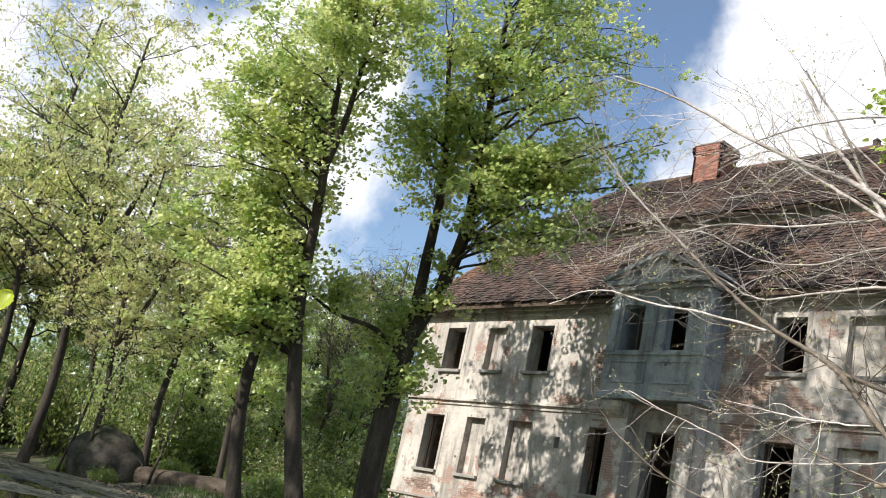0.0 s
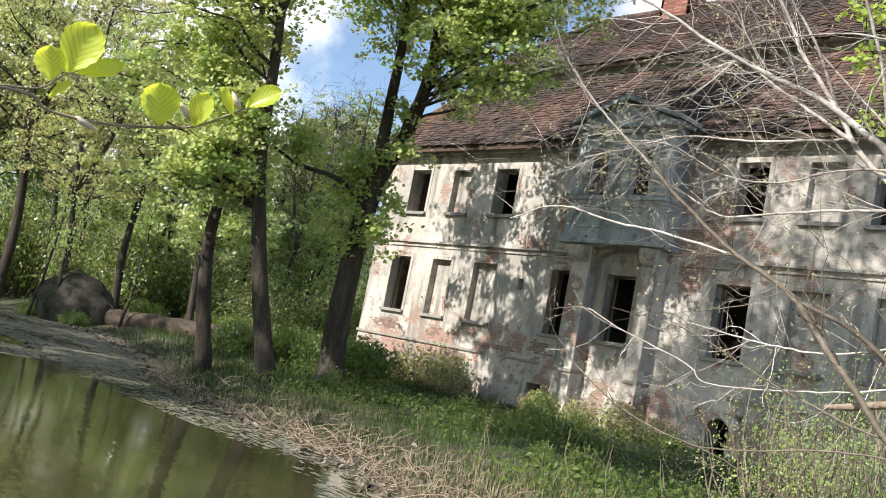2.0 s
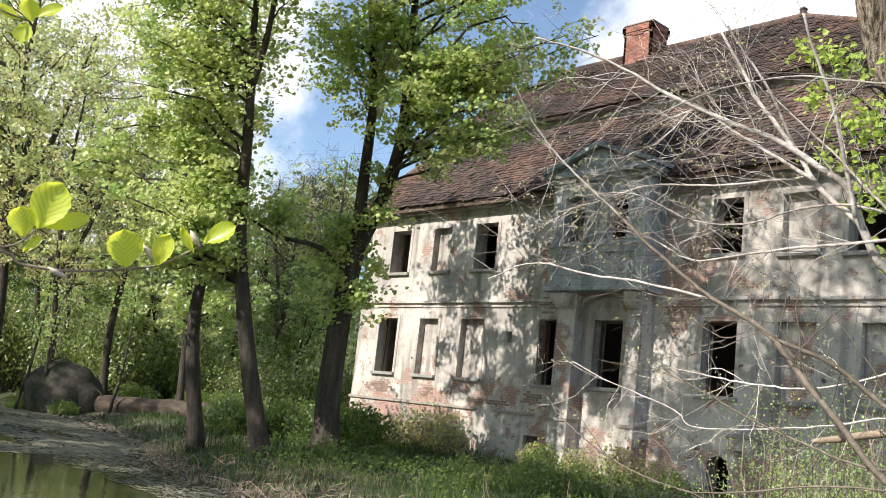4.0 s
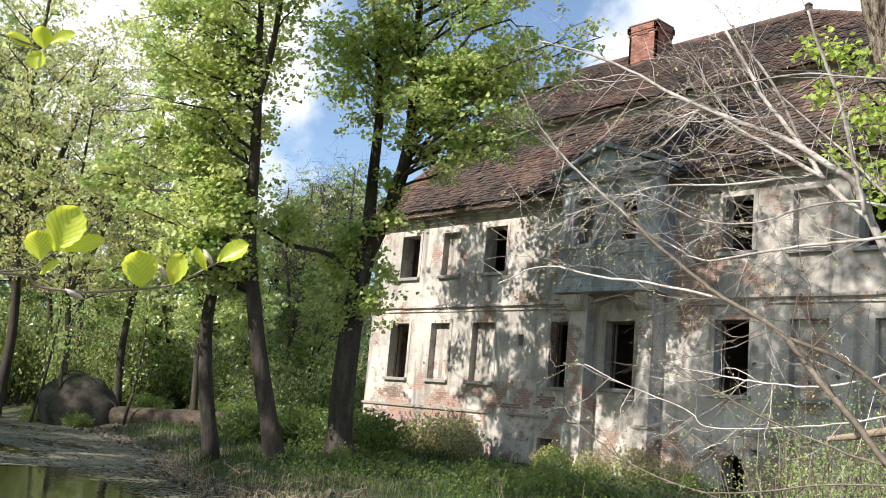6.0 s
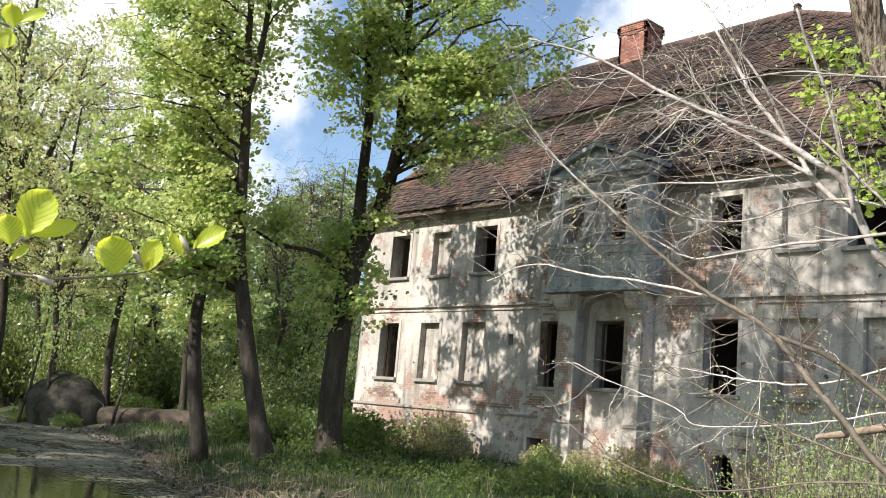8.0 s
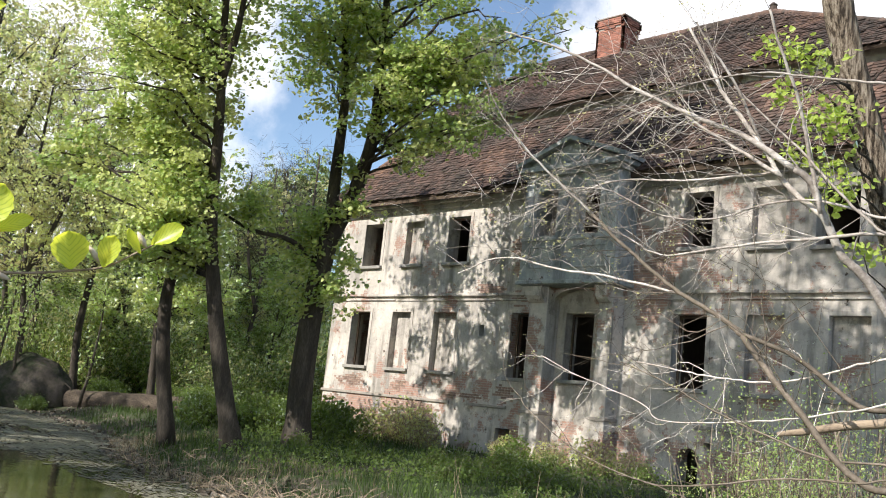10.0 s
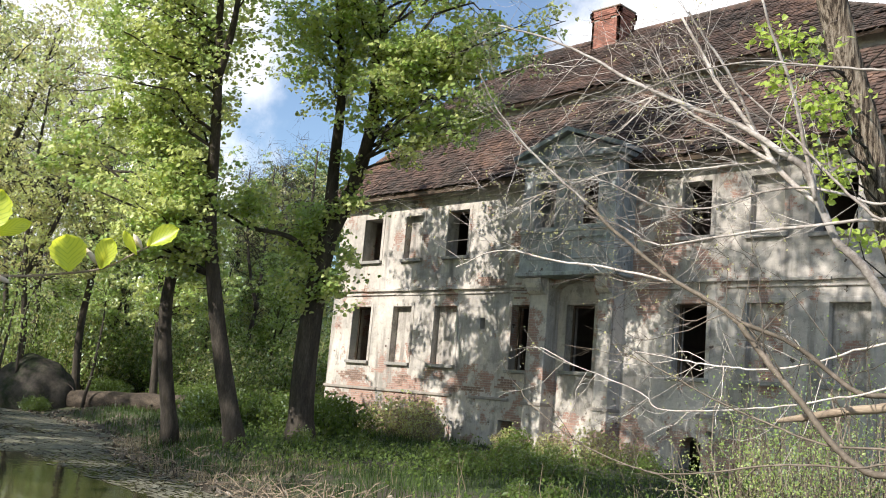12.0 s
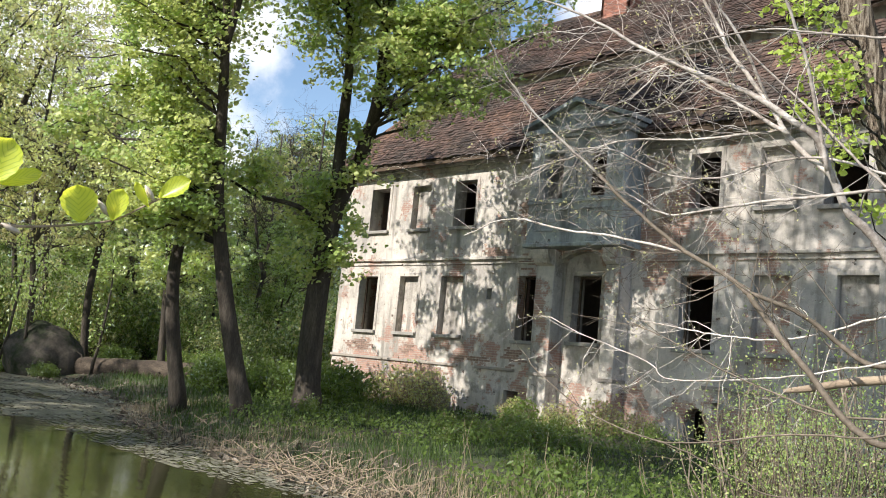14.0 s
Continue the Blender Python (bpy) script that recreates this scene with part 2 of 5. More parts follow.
def ground_mat():
    m, nt, bsdf = base_mat("bank_soil")
    co = coords(nt, "Object")
    big, mid, small = noise_node(nt, co, 0.28, 6), noise_node(nt, co, 1.7, 8, 0.7), noise_node(nt, co, 22, 8, 0.75)
    soil = ramp_node(nt, small, [(0.3, (0.035, 0.027, 0.02)), (0.55, (0.10, 0.08, 0.058)), (0.72, (0.22, 0.185, 0.14))])
    green = ramp_node(nt, small, [(0.3, (0.022, 0.036, 0.011)), (0.7, (0.075, 0.105, 0.03))])
    fac = mixed(nt, 0.5, big, mid)
    nt.links.new(mixed(nt, step(nt, fac, 0.42, 0.56), soil, green), bsdf.inputs["Base Color"])
    bsdf.inputs["Roughness"].default_value = 0.95
    bump(nt, bsdf, small, 0.9, 0.05)
    return m


def water_mat():
    m, nt, bsdf = base_mat("pond_water")
    co = coords(nt, "Object", (1.0, 2.2, 1.0))
    n = noise_node(nt, co, 3.0, 3, 0.5)
    col = ramp_node(nt, noise_node(nt, coords(nt, "Object"), 0.35, 5), [(0.35, (0.032, 0.032, 0.014)), (0.65, (0.06, 0.058, 0.025))])
    nt.links.new(col, bsdf.inputs["Base Color"])
    bsdf.inputs["Roughness"].default_value, bsdf.inputs["IOR"].default_value = 0.05, 1.33
    bump(nt, bsdf, n, 0.25, 0.012)
    return m


SCALE = rough_mat("bud_scale", [(0.3, (0.46, 0.36, 0.28)), (0.7, (0.68, 0.58, 0.48))], 40, 0.0005, rough=0.6)
GROUND, WATER = ground_mat(), water_mat()
SCUM = rough_mat("duckweed_scum", [(0.3, (0.09, 0.085, 0.06)), (0.52, (0.19, 0.18, 0.13)), (0.7, (0.33, 0.32, 0.26))], 1.6, 0.01, rough=0.75, island=0.3)
BOULDER = rough_mat("mossy_boulder", [(0.40, (0.018, 0.026, 0.010)), (0.47, (0.03, 0.035, 0.018)), (0.54, (0.052, 0.044, 0.036)), (0.70, (0.09, 0.076, 0.064))], 0.75, 0.05)
MUD = rough_mat("wet_litter", [(0.3, (0.05, 0.04, 0.03)), (0.55, (0.16, 0.13, 0.10)), (0.75, (0.46, 0.41, 0.35))], 3, 0.01, island=0.5)


# ---- mesh tools ----
class Mesh:
    """Vertices and faces that grow piece by piece."""

    def __init__(self):
        self.v, self.f, self.n = [], [], 0

    def add(self, verts, faces):
        self.v.append(np.asarray(verts, float).reshape(-1, 3))
        k = self.n
        self.f.extend([tuple(i + k for i in f) for f in faces])
        self.n += len(self.v[-1])

    def box(self, x0, x1, y0, y1, z0, z1, m=None):
        p = [(x, y, z) for z in (z0, z1) for y in (y0, y1) for x in (x0, x1)]
        if m is not None:
            p = [m @ Vector(q) for q in p]
        self.add([tuple(q) for q in p], [(0, 2, 3, 1), (4, 5, 7, 6), (0, 1, 5, 4), (2, 6, 7, 3), (0, 4, 6, 2), (1, 3, 7, 5)])

    def prism(self, quad, offset):
        a = [Vector(q) for q in quad]
        b = [q + Vector(offset) for q in a]
        n = len(a)
        self.add([tuple(q) for q in a + b], [tuple(range(n)), tuple(range(2 * n - 1, n - 1, -1))] + [(i, i + n, (i + 1) % n + n, (i + 1) % n) for i in range(n)])

    def tube(self, pts, radii, sides=6):
        pts = [Vector(p) for p in pts]
        ref = Vector((0.31, 0.17, 0.93))
        rings = []
        for i, p in enumerate(pts):
            t = (pts[min(i + 1, len(pts) - 1)] - pts[max(i - 1, 0)]).normalized()
            a = t.cross(ref)
            if a.length < 0.05:
                a = t.cross(Vector((1, 0, 0)))
            a.normalize()
            b = t.cross(a)
            rings += [tuple(p + (a * math.cos(u) + b * math.sin(u)) * radii[i]) for u in (2 * math.pi * k / sides for k in range(sides))]
        f = []
        for i in range(len(pts) - 1):
            for k in range(sides):
                q = (k + 1) % sides
                f.append((i * sides + k, i * sides + q, (i + 1) * sides + q, (i + 1) * sides + k))
        f.append(tuple(range(sides - 1, -1, -1)))
        f.append(tuple((len(pts) - 1) * sides + k for k in range(sides)))
        self.add(rings, f)

    def data(self, name, material, smooth=False):
        me = bpy.data.meshes.new(name)
        me.from_pydata(np.concatenate(self.v).tolist() if self.v else [], [], self.f)
        me.materials.append(material)
        if smooth:
            me.shade_smooth()
        me.update()
        return me


def part(name, mesh, material, parent, label="", smooth=False, bevel=0.0, weld=False):
    ob = new(name, mesh.data(name, material, smooth))
    if weld:
        bm = bmesh.new()
        bm.from_mesh(ob.data)
        bmesh.ops.remove_doubles(bm, verts=bm.verts, dist=1e-4)
        bm.to_mesh(ob.data)
        bm.free()
    ob.parent = parent
    if bevel:
        b = ob.modifiers.new("bevel", "BEVEL")
        b.width, b.segments, b.limit_method = bevel, 2, "ANGLE"
    if label:
        tagged(ob, label)
    return ob


def thing(name, label, category, group="", kind="", at=(0, 0, 0)):
    ob = new(name)
    ob.location = at
    ob.empty_display_size = 0.2
    return tagged(ob, label, category, group, kind)


def leaves(mesh, centres, size, rng, up=0.5, spread=0.35, slim=0.62):
    """Small folded leaves, one round each centre, loosely turned to the light."""
    n = len(centres)
    c = np.asarray(centres, float)
    s = size * (1 + spread * rng.standard_normal(n)).clip(0.5, 1.7)
    d = rng.standard_normal((n, 3))
    d[:, 2] -= 0.35
    d /= np.linalg.norm(d, axis=1)[:, None]
    nrm = rng.standard_normal((n, 3)) + np.array([0.1, -up, up * 1.6])
    nrm -= (nrm * d).sum(1)[:, None] * d
    nrm /= np.linalg.norm(nrm, axis=1)[:, None]
    side = np.cross(d, nrm)
    h, w = s[:, None] * d, s[:, None] * side * slim * 0.5
    fold = nrm * s[:, None] * 0.10
    v = np.stack([c - h * 0.5, c + w - h * 0.08 + fold, c + h * 0.5, c - w - h * 0.08 + fold], 1).reshape(-1, 3)
    f = [(4 * i, 4 * i + 1, 4 * i + 2) for i in range(n)] + [(4 * i, 4 * i + 2, 4 * i + 3) for i in range(n)]
    mesh.add(v, f)


def lobed_leaves(mesh, centres, size, rng):
    """Broad leaves in two folded halves, held flat and drooping at the tip, as on limes and maples."""
    n = len(centres)
    c = np.asarray(centres, float)
    s = (size * rng.uniform(0.65, 1.3, n))[:, None]
    a = rng.uniform(0, 2 * math.pi, n)
    d = np.stack([np.cos(a), np.sin(a), rng.normal(-0.45, 0.35, n)], 1)
    d /= np.linalg.norm(d, axis=1)[:, None]
    nrm = rng.standard_normal((n, 3)) * 0.5 + np.array([0.15, -0.75, 0.75])
    nrm -= (nrm * d).sum(1)[:, None] * d
    nrm /= np.linalg.norm(nrm, axis=1)[:, None]
    side = np.cross(d, nrm) * s
    h, lift = d * s, nrm * s * 0.12
    v = np.stack([c, c + side * 0.50 + h * 0.12 + lift, c + side * 0.40 + h * 0.66 + lift, c + h, c - side * 0.40 + h * 0.66 + lift, c - side * 0.50 + h * 0.12 + lift], 1).reshape(-1, 3)
    f = []
    for k in range(0, 6 * n, 6):
        f += [(k, k + 1, k + 2, k + 3), (k, k + 3, k + 4, k + 5)]
    mesh.add(v, f)


def tufts(path, count, rng, per=9, loose=(0.15, 0.15, 0.06)):
    """Leaf places gathered into flat sprays along a twig."""
    out = []
    for _ in range(max(1, count // per)):
        c = along(path, rng.uniform(0.25, 1.0)) + rng.normal(0, 0.10, 3)
        out.append(c + rng.standard_normal((per, 3)) * np.array(loose))
    return np.concatenate(out)


def wander(a, b, steps, wobble, rng, sag=0.0):
    a, b = np.asarray(a, float), np.asarray(b, float)
    L = np.linalg.norm(b - a)
    out = []
    drift = np.zeros(3)
    for i in range(steps + 1):
        u = i / steps
        if 0 < i < steps:
            drift += rng.standard_normal(3) * wobble * L / steps
        p = a + (b - a) * u + drift * math.sin(math.pi * u) * 1.2
        p[2] += sag * L * math.sin(math.pi * u)
        out.append(p)
    return out


def along(path, u):
    k = u * (len(path) - 1)
    i = min(int(k), len(path) - 2)
    return np.asarray(path[i]) * (1 - (k - i)) + np.asarray(path[i + 1]) * (k - i)


def smooth_path(pts, n=6):
    """A Catmull-Rom line through a few guide points."""
    P = [np.asarray(p, float) for p in pts]
    P = [2 * P[0] - P[1]] + P + [2 * P[-1] - P[-2]]
    out = []
    for i in range(1, len(P) - 2):
        for k in range(n):
            t = k / n
            out.append(0.5 * (2 * P[i] + (P[i + 1] - P[i - 1]) * t + (2 * P[i - 1] - 5 * P[i] + 4 * P[i + 1] - P[i + 2]) * t * t + (3 * P[i] - P[i - 1] - 3 * P[i + 1] + P[i + 2]) * t ** 3))
    return out + [P[-2]]


def tree(name, label, stems, clumps, leaf_mats, seed, leaf=0.13, limbs=22, twigs=9, per_twig=26, flare=1.5, bark=None, low=0.3, at=(0, 0, 0), bare=0.0, group="trees on the bank", single=True, lobed=False):
    """stems: (guide points, thick end, thin end). clumps: ellipsoids (centre, radii, weight) that the limbs reach into."""
    rng = np.random.default_rng(seed)
    root = thing(name, label, "tree", group, at=at)
    bark = bark or BARK
    paths = []
    for k, (pts, r0, r1) in enumerate(stems):
        p = smooth_path(pts, 5)
        rad = [r0 + (r1 - r0) * i / (len(p) - 1) for i in range(len(p))]
        if k == 0:
            rad[0] *= flare
            rad[1] *= 1 + (flare - 1) * 0.45
            p[0] = p[0] - np.array([0, 0, 0.25])
        m = Mesh()
        m.tube(p, rad, 12)
        part("trunk" if k == 0 else "stem", m, bark, root, smooth=True)
        paths.append((p, rad))
    wsum = np.array([c[2] for c in clumps], float)
    wsum /= wsum.sum()
    wood, points = Mesh(), [[] for _ in leaf_mats]
    for i in range(limbs):
        bough = Mesh() if single else wood
        ci = rng.choice(len(clumps), p=wsum)
        c, r = np.array(clumps[ci][0], float), np.array(clumps[ci][1], float)
        d = rng.standard_normal(3)
        d /= np.linalg.norm(d)
        target = c + r * d * rng.uniform(0.45, 0.95)
        # leave the nearest stem somewhat below the target
        best = None
        for p, rad in paths:
            for j in range(len(p)):
                if j < low * (len(p) - 1) and p is paths[0][0]:
                    continue
                cost = np.linalg.norm(target - p[j]) + 1.6 * max(0, p[j][2] - target[2] + 0.9)
                if best is None or cost < best[0]:
                    best = (cost, p[j], rad[j])
        limb = wander(best[1], target, 7, 0.22, rng, 0.06)
        r0 = min(best[2] * 0.4, 0.009 * np.linalg.norm(target - best[1]) + 0.014)
        bough.tube(limb, [r0 * (1 - 0.8 * u / 7) for u in range(8)], 5)
        for k in range(twigs):
            s = along(limb, rng.uniform(0.3, 1.0))
            e = s + rng.standard_normal(3) * np.array([0.85, 0.85, 0.6]) * np.clip(r.mean() * 0.34, 0.5, 1.5)
            tw = wander(s, e, 4, 0.25, rng)
            wood.tube(tw, [r0 * 0.22, r0 * 0.18, r0 * 0.13, r0 * 0.09, r0 * 0.04], 3)
            if rng.random() < bare:
                for _ in range(3):
                    a = along(tw, rng.uniform(0.3, 1))
                    wood.tube([a, a + rng.standard_normal(3) * 0.25, a + rng.standard_normal(3) * 0.5], [0.008, 0.006, 0.003], 3)
                continue
            points[rng.integers(len(leaf_mats))].append(tufts(tw, per_twig, rng))
        if single:
            part("limb", bough, bark, root)
    tagged(part("twigwork" if single else "branchwork", wood, bark, root), kind="stuff")
    for mat, pts in zip(leaf_mats, points):
        if pts:
            m = Mesh()
            (lobed_leaves if lobed else leaves)(m, np.concatenate(pts), leaf, rng)
            part("crown", m, mat, root)
    return root


# ---- ground and pond ----
POND = [(-60, -7.0), (-45, -6.6), (-34, -8.0), (-27, -9.6), (-22.5, -11.6), (-18.6, -12.7), (-15.5, -13.2), (-12.4, -13.7), (-9.8, -14.4), (-7.2, -16.0), (-4.8, -18.6), (-3.2, -21.5), (-2.4, -25), (-4.5, -28.0), (-20, -29), (-50, -28.5), (-68, -20)]
WATER_Z = -0.6


def pond_distance(x, y):
    """Metres from the shore, above zero on land."""
    x, y = np.asarray(x, float), np.asarray(y, float)
    best, inside = np.full(x.shape, 1e9), np.zeros(x.shape, bool)
    for (ax, ay), (bx, by) in zip(POND, POND[1:] + POND[:1]):
        dx, dy = bx - ax, by - ay
        u = np.clip(((x - ax) * dx + (y - ay) * dy) / (dx * dx + dy * dy), 0, 1)
        best = np.minimum(best, np.hypot(x - ax - u * dx, y - ay - u * dy))
        if dy:
            inside ^= ((ay > y) != (by > y)) & (x < (y - ay) / dy * dx + ax)
    return np.where(inside, -best, best)


def ripple(x, y):
    return 0.5 * np.sin(0.9 * x + 1.3 * np.sin(0.5 * y)) + 0.5 * np.sin(1.1 * y + 1.7 * np.sin(0.37 * x) + 0.6)


def ground_z(x, y):
    s = pond_distance(x, y) + 0.35 * ripple(x * 1.7, y * 1.7)
    rise = np.clip(s / 2.6, 0, 1)
    rise = rise * rise * (3 - 2 * rise)
    to_wall = np.clip((np.asarray(y, float) + 10) / 9.0, 0, 1)
    z = -0.66 + 0.36 * rise + 0.30 * to_wall * rise
    z = np.where(s < 0, -0.66 + np.clip(s, -3, 0) * 0.22, z)
    return z + 0.035 * ripple(x * 2.3, y * 2.1) * rise


def axis(lo, hi, fine, reach):
    a = list(np.arange(lo, hi + 1e-6, fine))
    d, step_ = lo, fine
    while d > -reach:
        step_ *= 1.35
        d -= step_
        a.insert(0, d)
    d, step_ = hi, fine
    while d < reach:
        step_ *= 1.35
        d += step_
        a.append(d)
    return np.array(a)


def build_ground():
    xs, ys = axis(-48, 4, 0.3, 1600), axis(-30, 3, 0.3, 1600)
    X, Y = np.meshgrid(xs, ys)
    Z = ground_z(X, Y)
    nx, ny = len(xs), len(ys)
    m = Mesh()
    m.add(np.stack([X, Y, Z], -1), [(j * nx + i, j * nx + i + 1, (j + 1) * nx + i + 1, (j + 1) * nx + i) for j in range(ny - 1) for i in range(nx - 1)])
    tagged(new("ground", m.data("ground", GROUND, True)), "uneven grassy bank of dark soil and leaf litter", "ground", kind="structure")
    w = Mesh()
    ring = [(1.06 * (x + 25) - 25, 1.10 * (y + 24) - 24, WATER_Z) for x, y in POND]
    w.add(ring, [tuple(range(len(ring) - 1, -1, -1))])
    tagged(new("water", w.data("water", WATER)), "still murky olive pond water reflecting the trees", "water", kind="structure")


build_ground()


# ---- the manor house ----
X0, X1, DEPTH, EAVE = -29.4, -4.0, 12.0, 8.6
house = thing("manor_house", "derelict two-storey manor with crumbling plaster and a tiled roof", "house", at=(0, 0, 0))

# x0, x1, z0, z1, kind
OPENINGS = [
    (-28.15, -27.10, 2.5, 4.5, "open"), (-25.85, -24.88, 2.5, 4.5, "blind"), (-23.70, -22.62, 2.5, 4.5, "blind"), (-20.12, -19.12, 2.45, 4.5, "open"),
    (-17.92, -16.88, 2.5, 4.5, "open"), (-14.22, -13.20, 2.5, 4.5, "open"), (-12.05, -11.04, 2.5, 4.5, "blind"), (-9.90, -8.90, 2.5, 4.5, "blind"), (-7.70, -6.70, 2.5, 4.5, "open"),
    (-27.92, -26.90, 6.22, 7.83, "open"), (-25.58, -24.68, 6.22, 7.80, "blind"), (-23.40, -22.38, 6.22, 7.83, "open"),
    (-14.12, -13.20, 6.35, 7.90, "open"), (-12.05, -11.12, 6.30, 7.88, "blind"), (-10.32, -9.25, 6.25, 7.70, "open"), (-7.7, -6.7, 6.25, 7.8, "open"),
    (-20.40, -19.78, -0.12, 0.86, "cellar"), (-13.86, -13.22, -0.05, 0.95, "arch"), (-21.50, -21.28, 3.74, 4.10, "hole"), (-13.08, -12.86, 0.98, 1.14, "hole"), (-18.80, -16.0, 5.72, 8.3, "passage"),
]


def wall_mesh(x0, x1, z0, z1, y0, y1, holes):
    """A wall of real thickness with openings cut through it."""
    m = Mesh()
    xs = sorted({x0, x1, *[h[0] for h in holes], *[h[1] for h in holes]})
    zs = sorted({z0, z1, *[h[2] for h in holes], *[h[3] for h in holes]})
    solid = {}
    for i in range(len(xs) - 1):
        for j in range(len(zs) - 1):
            cx, cz = (xs[i] + xs[i + 1]) / 2, (zs[j] + zs[j + 1]) / 2
            solid[i, j] = not any(h[0] < cx < h[1] and h[2] < cz < h[3] for h in holes)
    for (i, j), s in solid.items():
        if not s:
            continue
        a, b, c, d = xs[i], xs[i + 1], zs[j], zs[j + 1]
        m.add([(a, y0, c), (b, y0, c), (b, y0, d), (a, y0, d)], [(0, 1, 2, 3)])
        m.add([(a, y1, c), (b, y1, c), (b, y1, d), (a, y1, d)], [(3, 2, 1, 0)])
        for di, dj, q in ((-1, 0, [(a, y0, c), (a, y0, d), (a, y1, d), (a, y1, c)]), (1, 0, [(b, y0, c), (b, y1, c), (b, y1, d), (b, y0, d)]), (0, -1, [(a, y0, c), (a, y1, c), (b, y1, c), (b, y0, c)]), (0, 1, [(a, y0, d), (b, y0, d), (b, y1, d), (a, y1, d)])):
            if not solid.get((i + di, j + dj), False):
                m.add(q, [(0, 1, 2, 3)])
    return m


part("wall", wall_mesh(X0, X1, -0.8, EAVE - 0.05, 0.0, 0.55, OPENINGS), PLASTER, house, "weathered grey plaster front wall with bare brick patches")
end = wall_mesh(0.56, DEPTH, -0.8, EAVE - 0.05, 0.0, 0.55, [(3, 4, 2.5, 4.5), (6, 7, 2.5, 4.5), (3, 4, 6.2, 7.8), (6, 7, 6.2, 7.8)])
turn = Matrix(((0, 1, 0, X0), (1, 0, 0, 0), (0, 0, 1, 0), (0, 0, 0, 1)))
end.v = [np.array([tuple(turn @ Vector(p)) for p in v]) for v in end.v]
part("wall", end, PLASTER, house)
far = Mesh()
far.box(X1 - 0.55, X1, 0.56, DEPTH, -0.8, EAVE - 0.05)
part("wall", far, PLASTER, house)
part("wall", wall_mesh(X0 + 0.56, X1 - 0.56, -0.8, EAVE - 0.05, DEPTH - 0.5, DEPTH, [(-19.6, -18.5, 6.5, 8.2), (-24, -23, 2.5, 4.5)]), PLASTER, house)


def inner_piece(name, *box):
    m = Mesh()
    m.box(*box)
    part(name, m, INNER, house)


# floors and partitions in the shade-dark INNER behind the open windows
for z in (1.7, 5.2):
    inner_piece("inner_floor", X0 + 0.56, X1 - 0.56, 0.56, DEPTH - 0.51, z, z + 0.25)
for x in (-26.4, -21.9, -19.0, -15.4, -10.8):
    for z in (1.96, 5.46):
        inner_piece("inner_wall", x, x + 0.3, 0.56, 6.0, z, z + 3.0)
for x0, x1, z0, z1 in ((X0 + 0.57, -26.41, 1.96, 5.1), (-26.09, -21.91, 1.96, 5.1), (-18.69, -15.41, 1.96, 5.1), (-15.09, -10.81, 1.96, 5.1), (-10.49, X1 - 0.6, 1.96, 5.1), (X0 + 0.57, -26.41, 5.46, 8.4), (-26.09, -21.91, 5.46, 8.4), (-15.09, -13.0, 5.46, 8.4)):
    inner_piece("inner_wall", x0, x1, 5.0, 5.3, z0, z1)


def window_parts(x0, x1, z0, z1, kind):
    w = x1 - x0
    if kind in ("open", "blind"):
        m = Mesh()
        t = 0.13
        for a, b, c, d in ((x0 - t, x0, z0, z1 + t), (x1, x1 + t, z0, z1 + t), (x0, x1, z1, z1 + t)):
            m.box(a, b, -0.022, 0.002, c, d)
        win = part("window" if kind == "open" else "blind_window", m, PLASTER, house, bevel=0.008)
        s = Mesh()
        s.box(x0 - 0.12, x1 + 0.12, -0.12, 0.10, z0 - 0.11, z0 + 0.004)
        part("sill", s, STONE, win, bevel=0.015)
        if kind == "blind":
            p = Mesh()
            p.box(x0 - 0.01, x1 + 0.01, 0.24, 0.5, z0 - 0.01, z1 + 0.01)
            part("panel", p, PLASTER, win)
        elif z0 < 5:
            f = Mesh()
            f.box(x0 + 0.002, x0 + 0.06, 0.30, 0.37, z0 + 0.005, z1 - 0.005)
            f.box(x0 + 0.06, x1 - 0.06, 0.30, 0.37, z1 - 0.065, z1 - 0.005)
            f.box(x1 - 0.06, x1 - 0.002, 0.30, 0.37, z0 + 0.005, z1 - 0.005)
            part("frame", f, ROOF_WOOD, win)
    elif kind == "arch":
        m = Mesh()
        cx, r = (x0 + x1) / 2, w / 2
        for sgn in (-1, 1):
            pts = [(cx + sgn * r, 0.004, z1 + 0.003)]
            pts += [(cx + sgn * r * math.cos(a), 0.004, z1 - 0.26 + 0.26 * math.sin(a)) for a in (0, 0.35, 0.7, 1.05, 1.4)]
            m.prism(pts[::sgn], (0, 0.5, 0))
        part("arch", m, PLASTER, house)


for o in OPENINGS:
    window_parts(*o)

# string courses, plinth ledge and eaves cornice, broken here and there
rngh = random.Random(5)
for z, h, d, x_from, x_to in ((5.06, 0.09, 0.10, X0 - 0.05, -19.2), (4.90, 0.05, 0.05, X0 - 0.03, -19.2), (5.06, 0.09, 0.10, -15.6, X1 + 0.05), (4.90, 0.05, 0.05, -15.6, X1 + 0.03)):
    x = x_from
    while x < x_to - 0.2:
        L = min(rngh.uniform(0.9, 2.6), x_to - x)
        m = Mesh()
        dz, dy = rngh.uniform(-0.012, 0.012), rngh.uniform(-0.02, 0.015)
        m.box(x, x + L - rngh.uniform(0.006, 0.03), -d + dy, 0.003, z + dz, z + h + dz)
        if rngh.random() > 0.07:
            part("string_course", m, PLASTER, house, bevel=0.012)
        x += L
x = X0 - 0.06
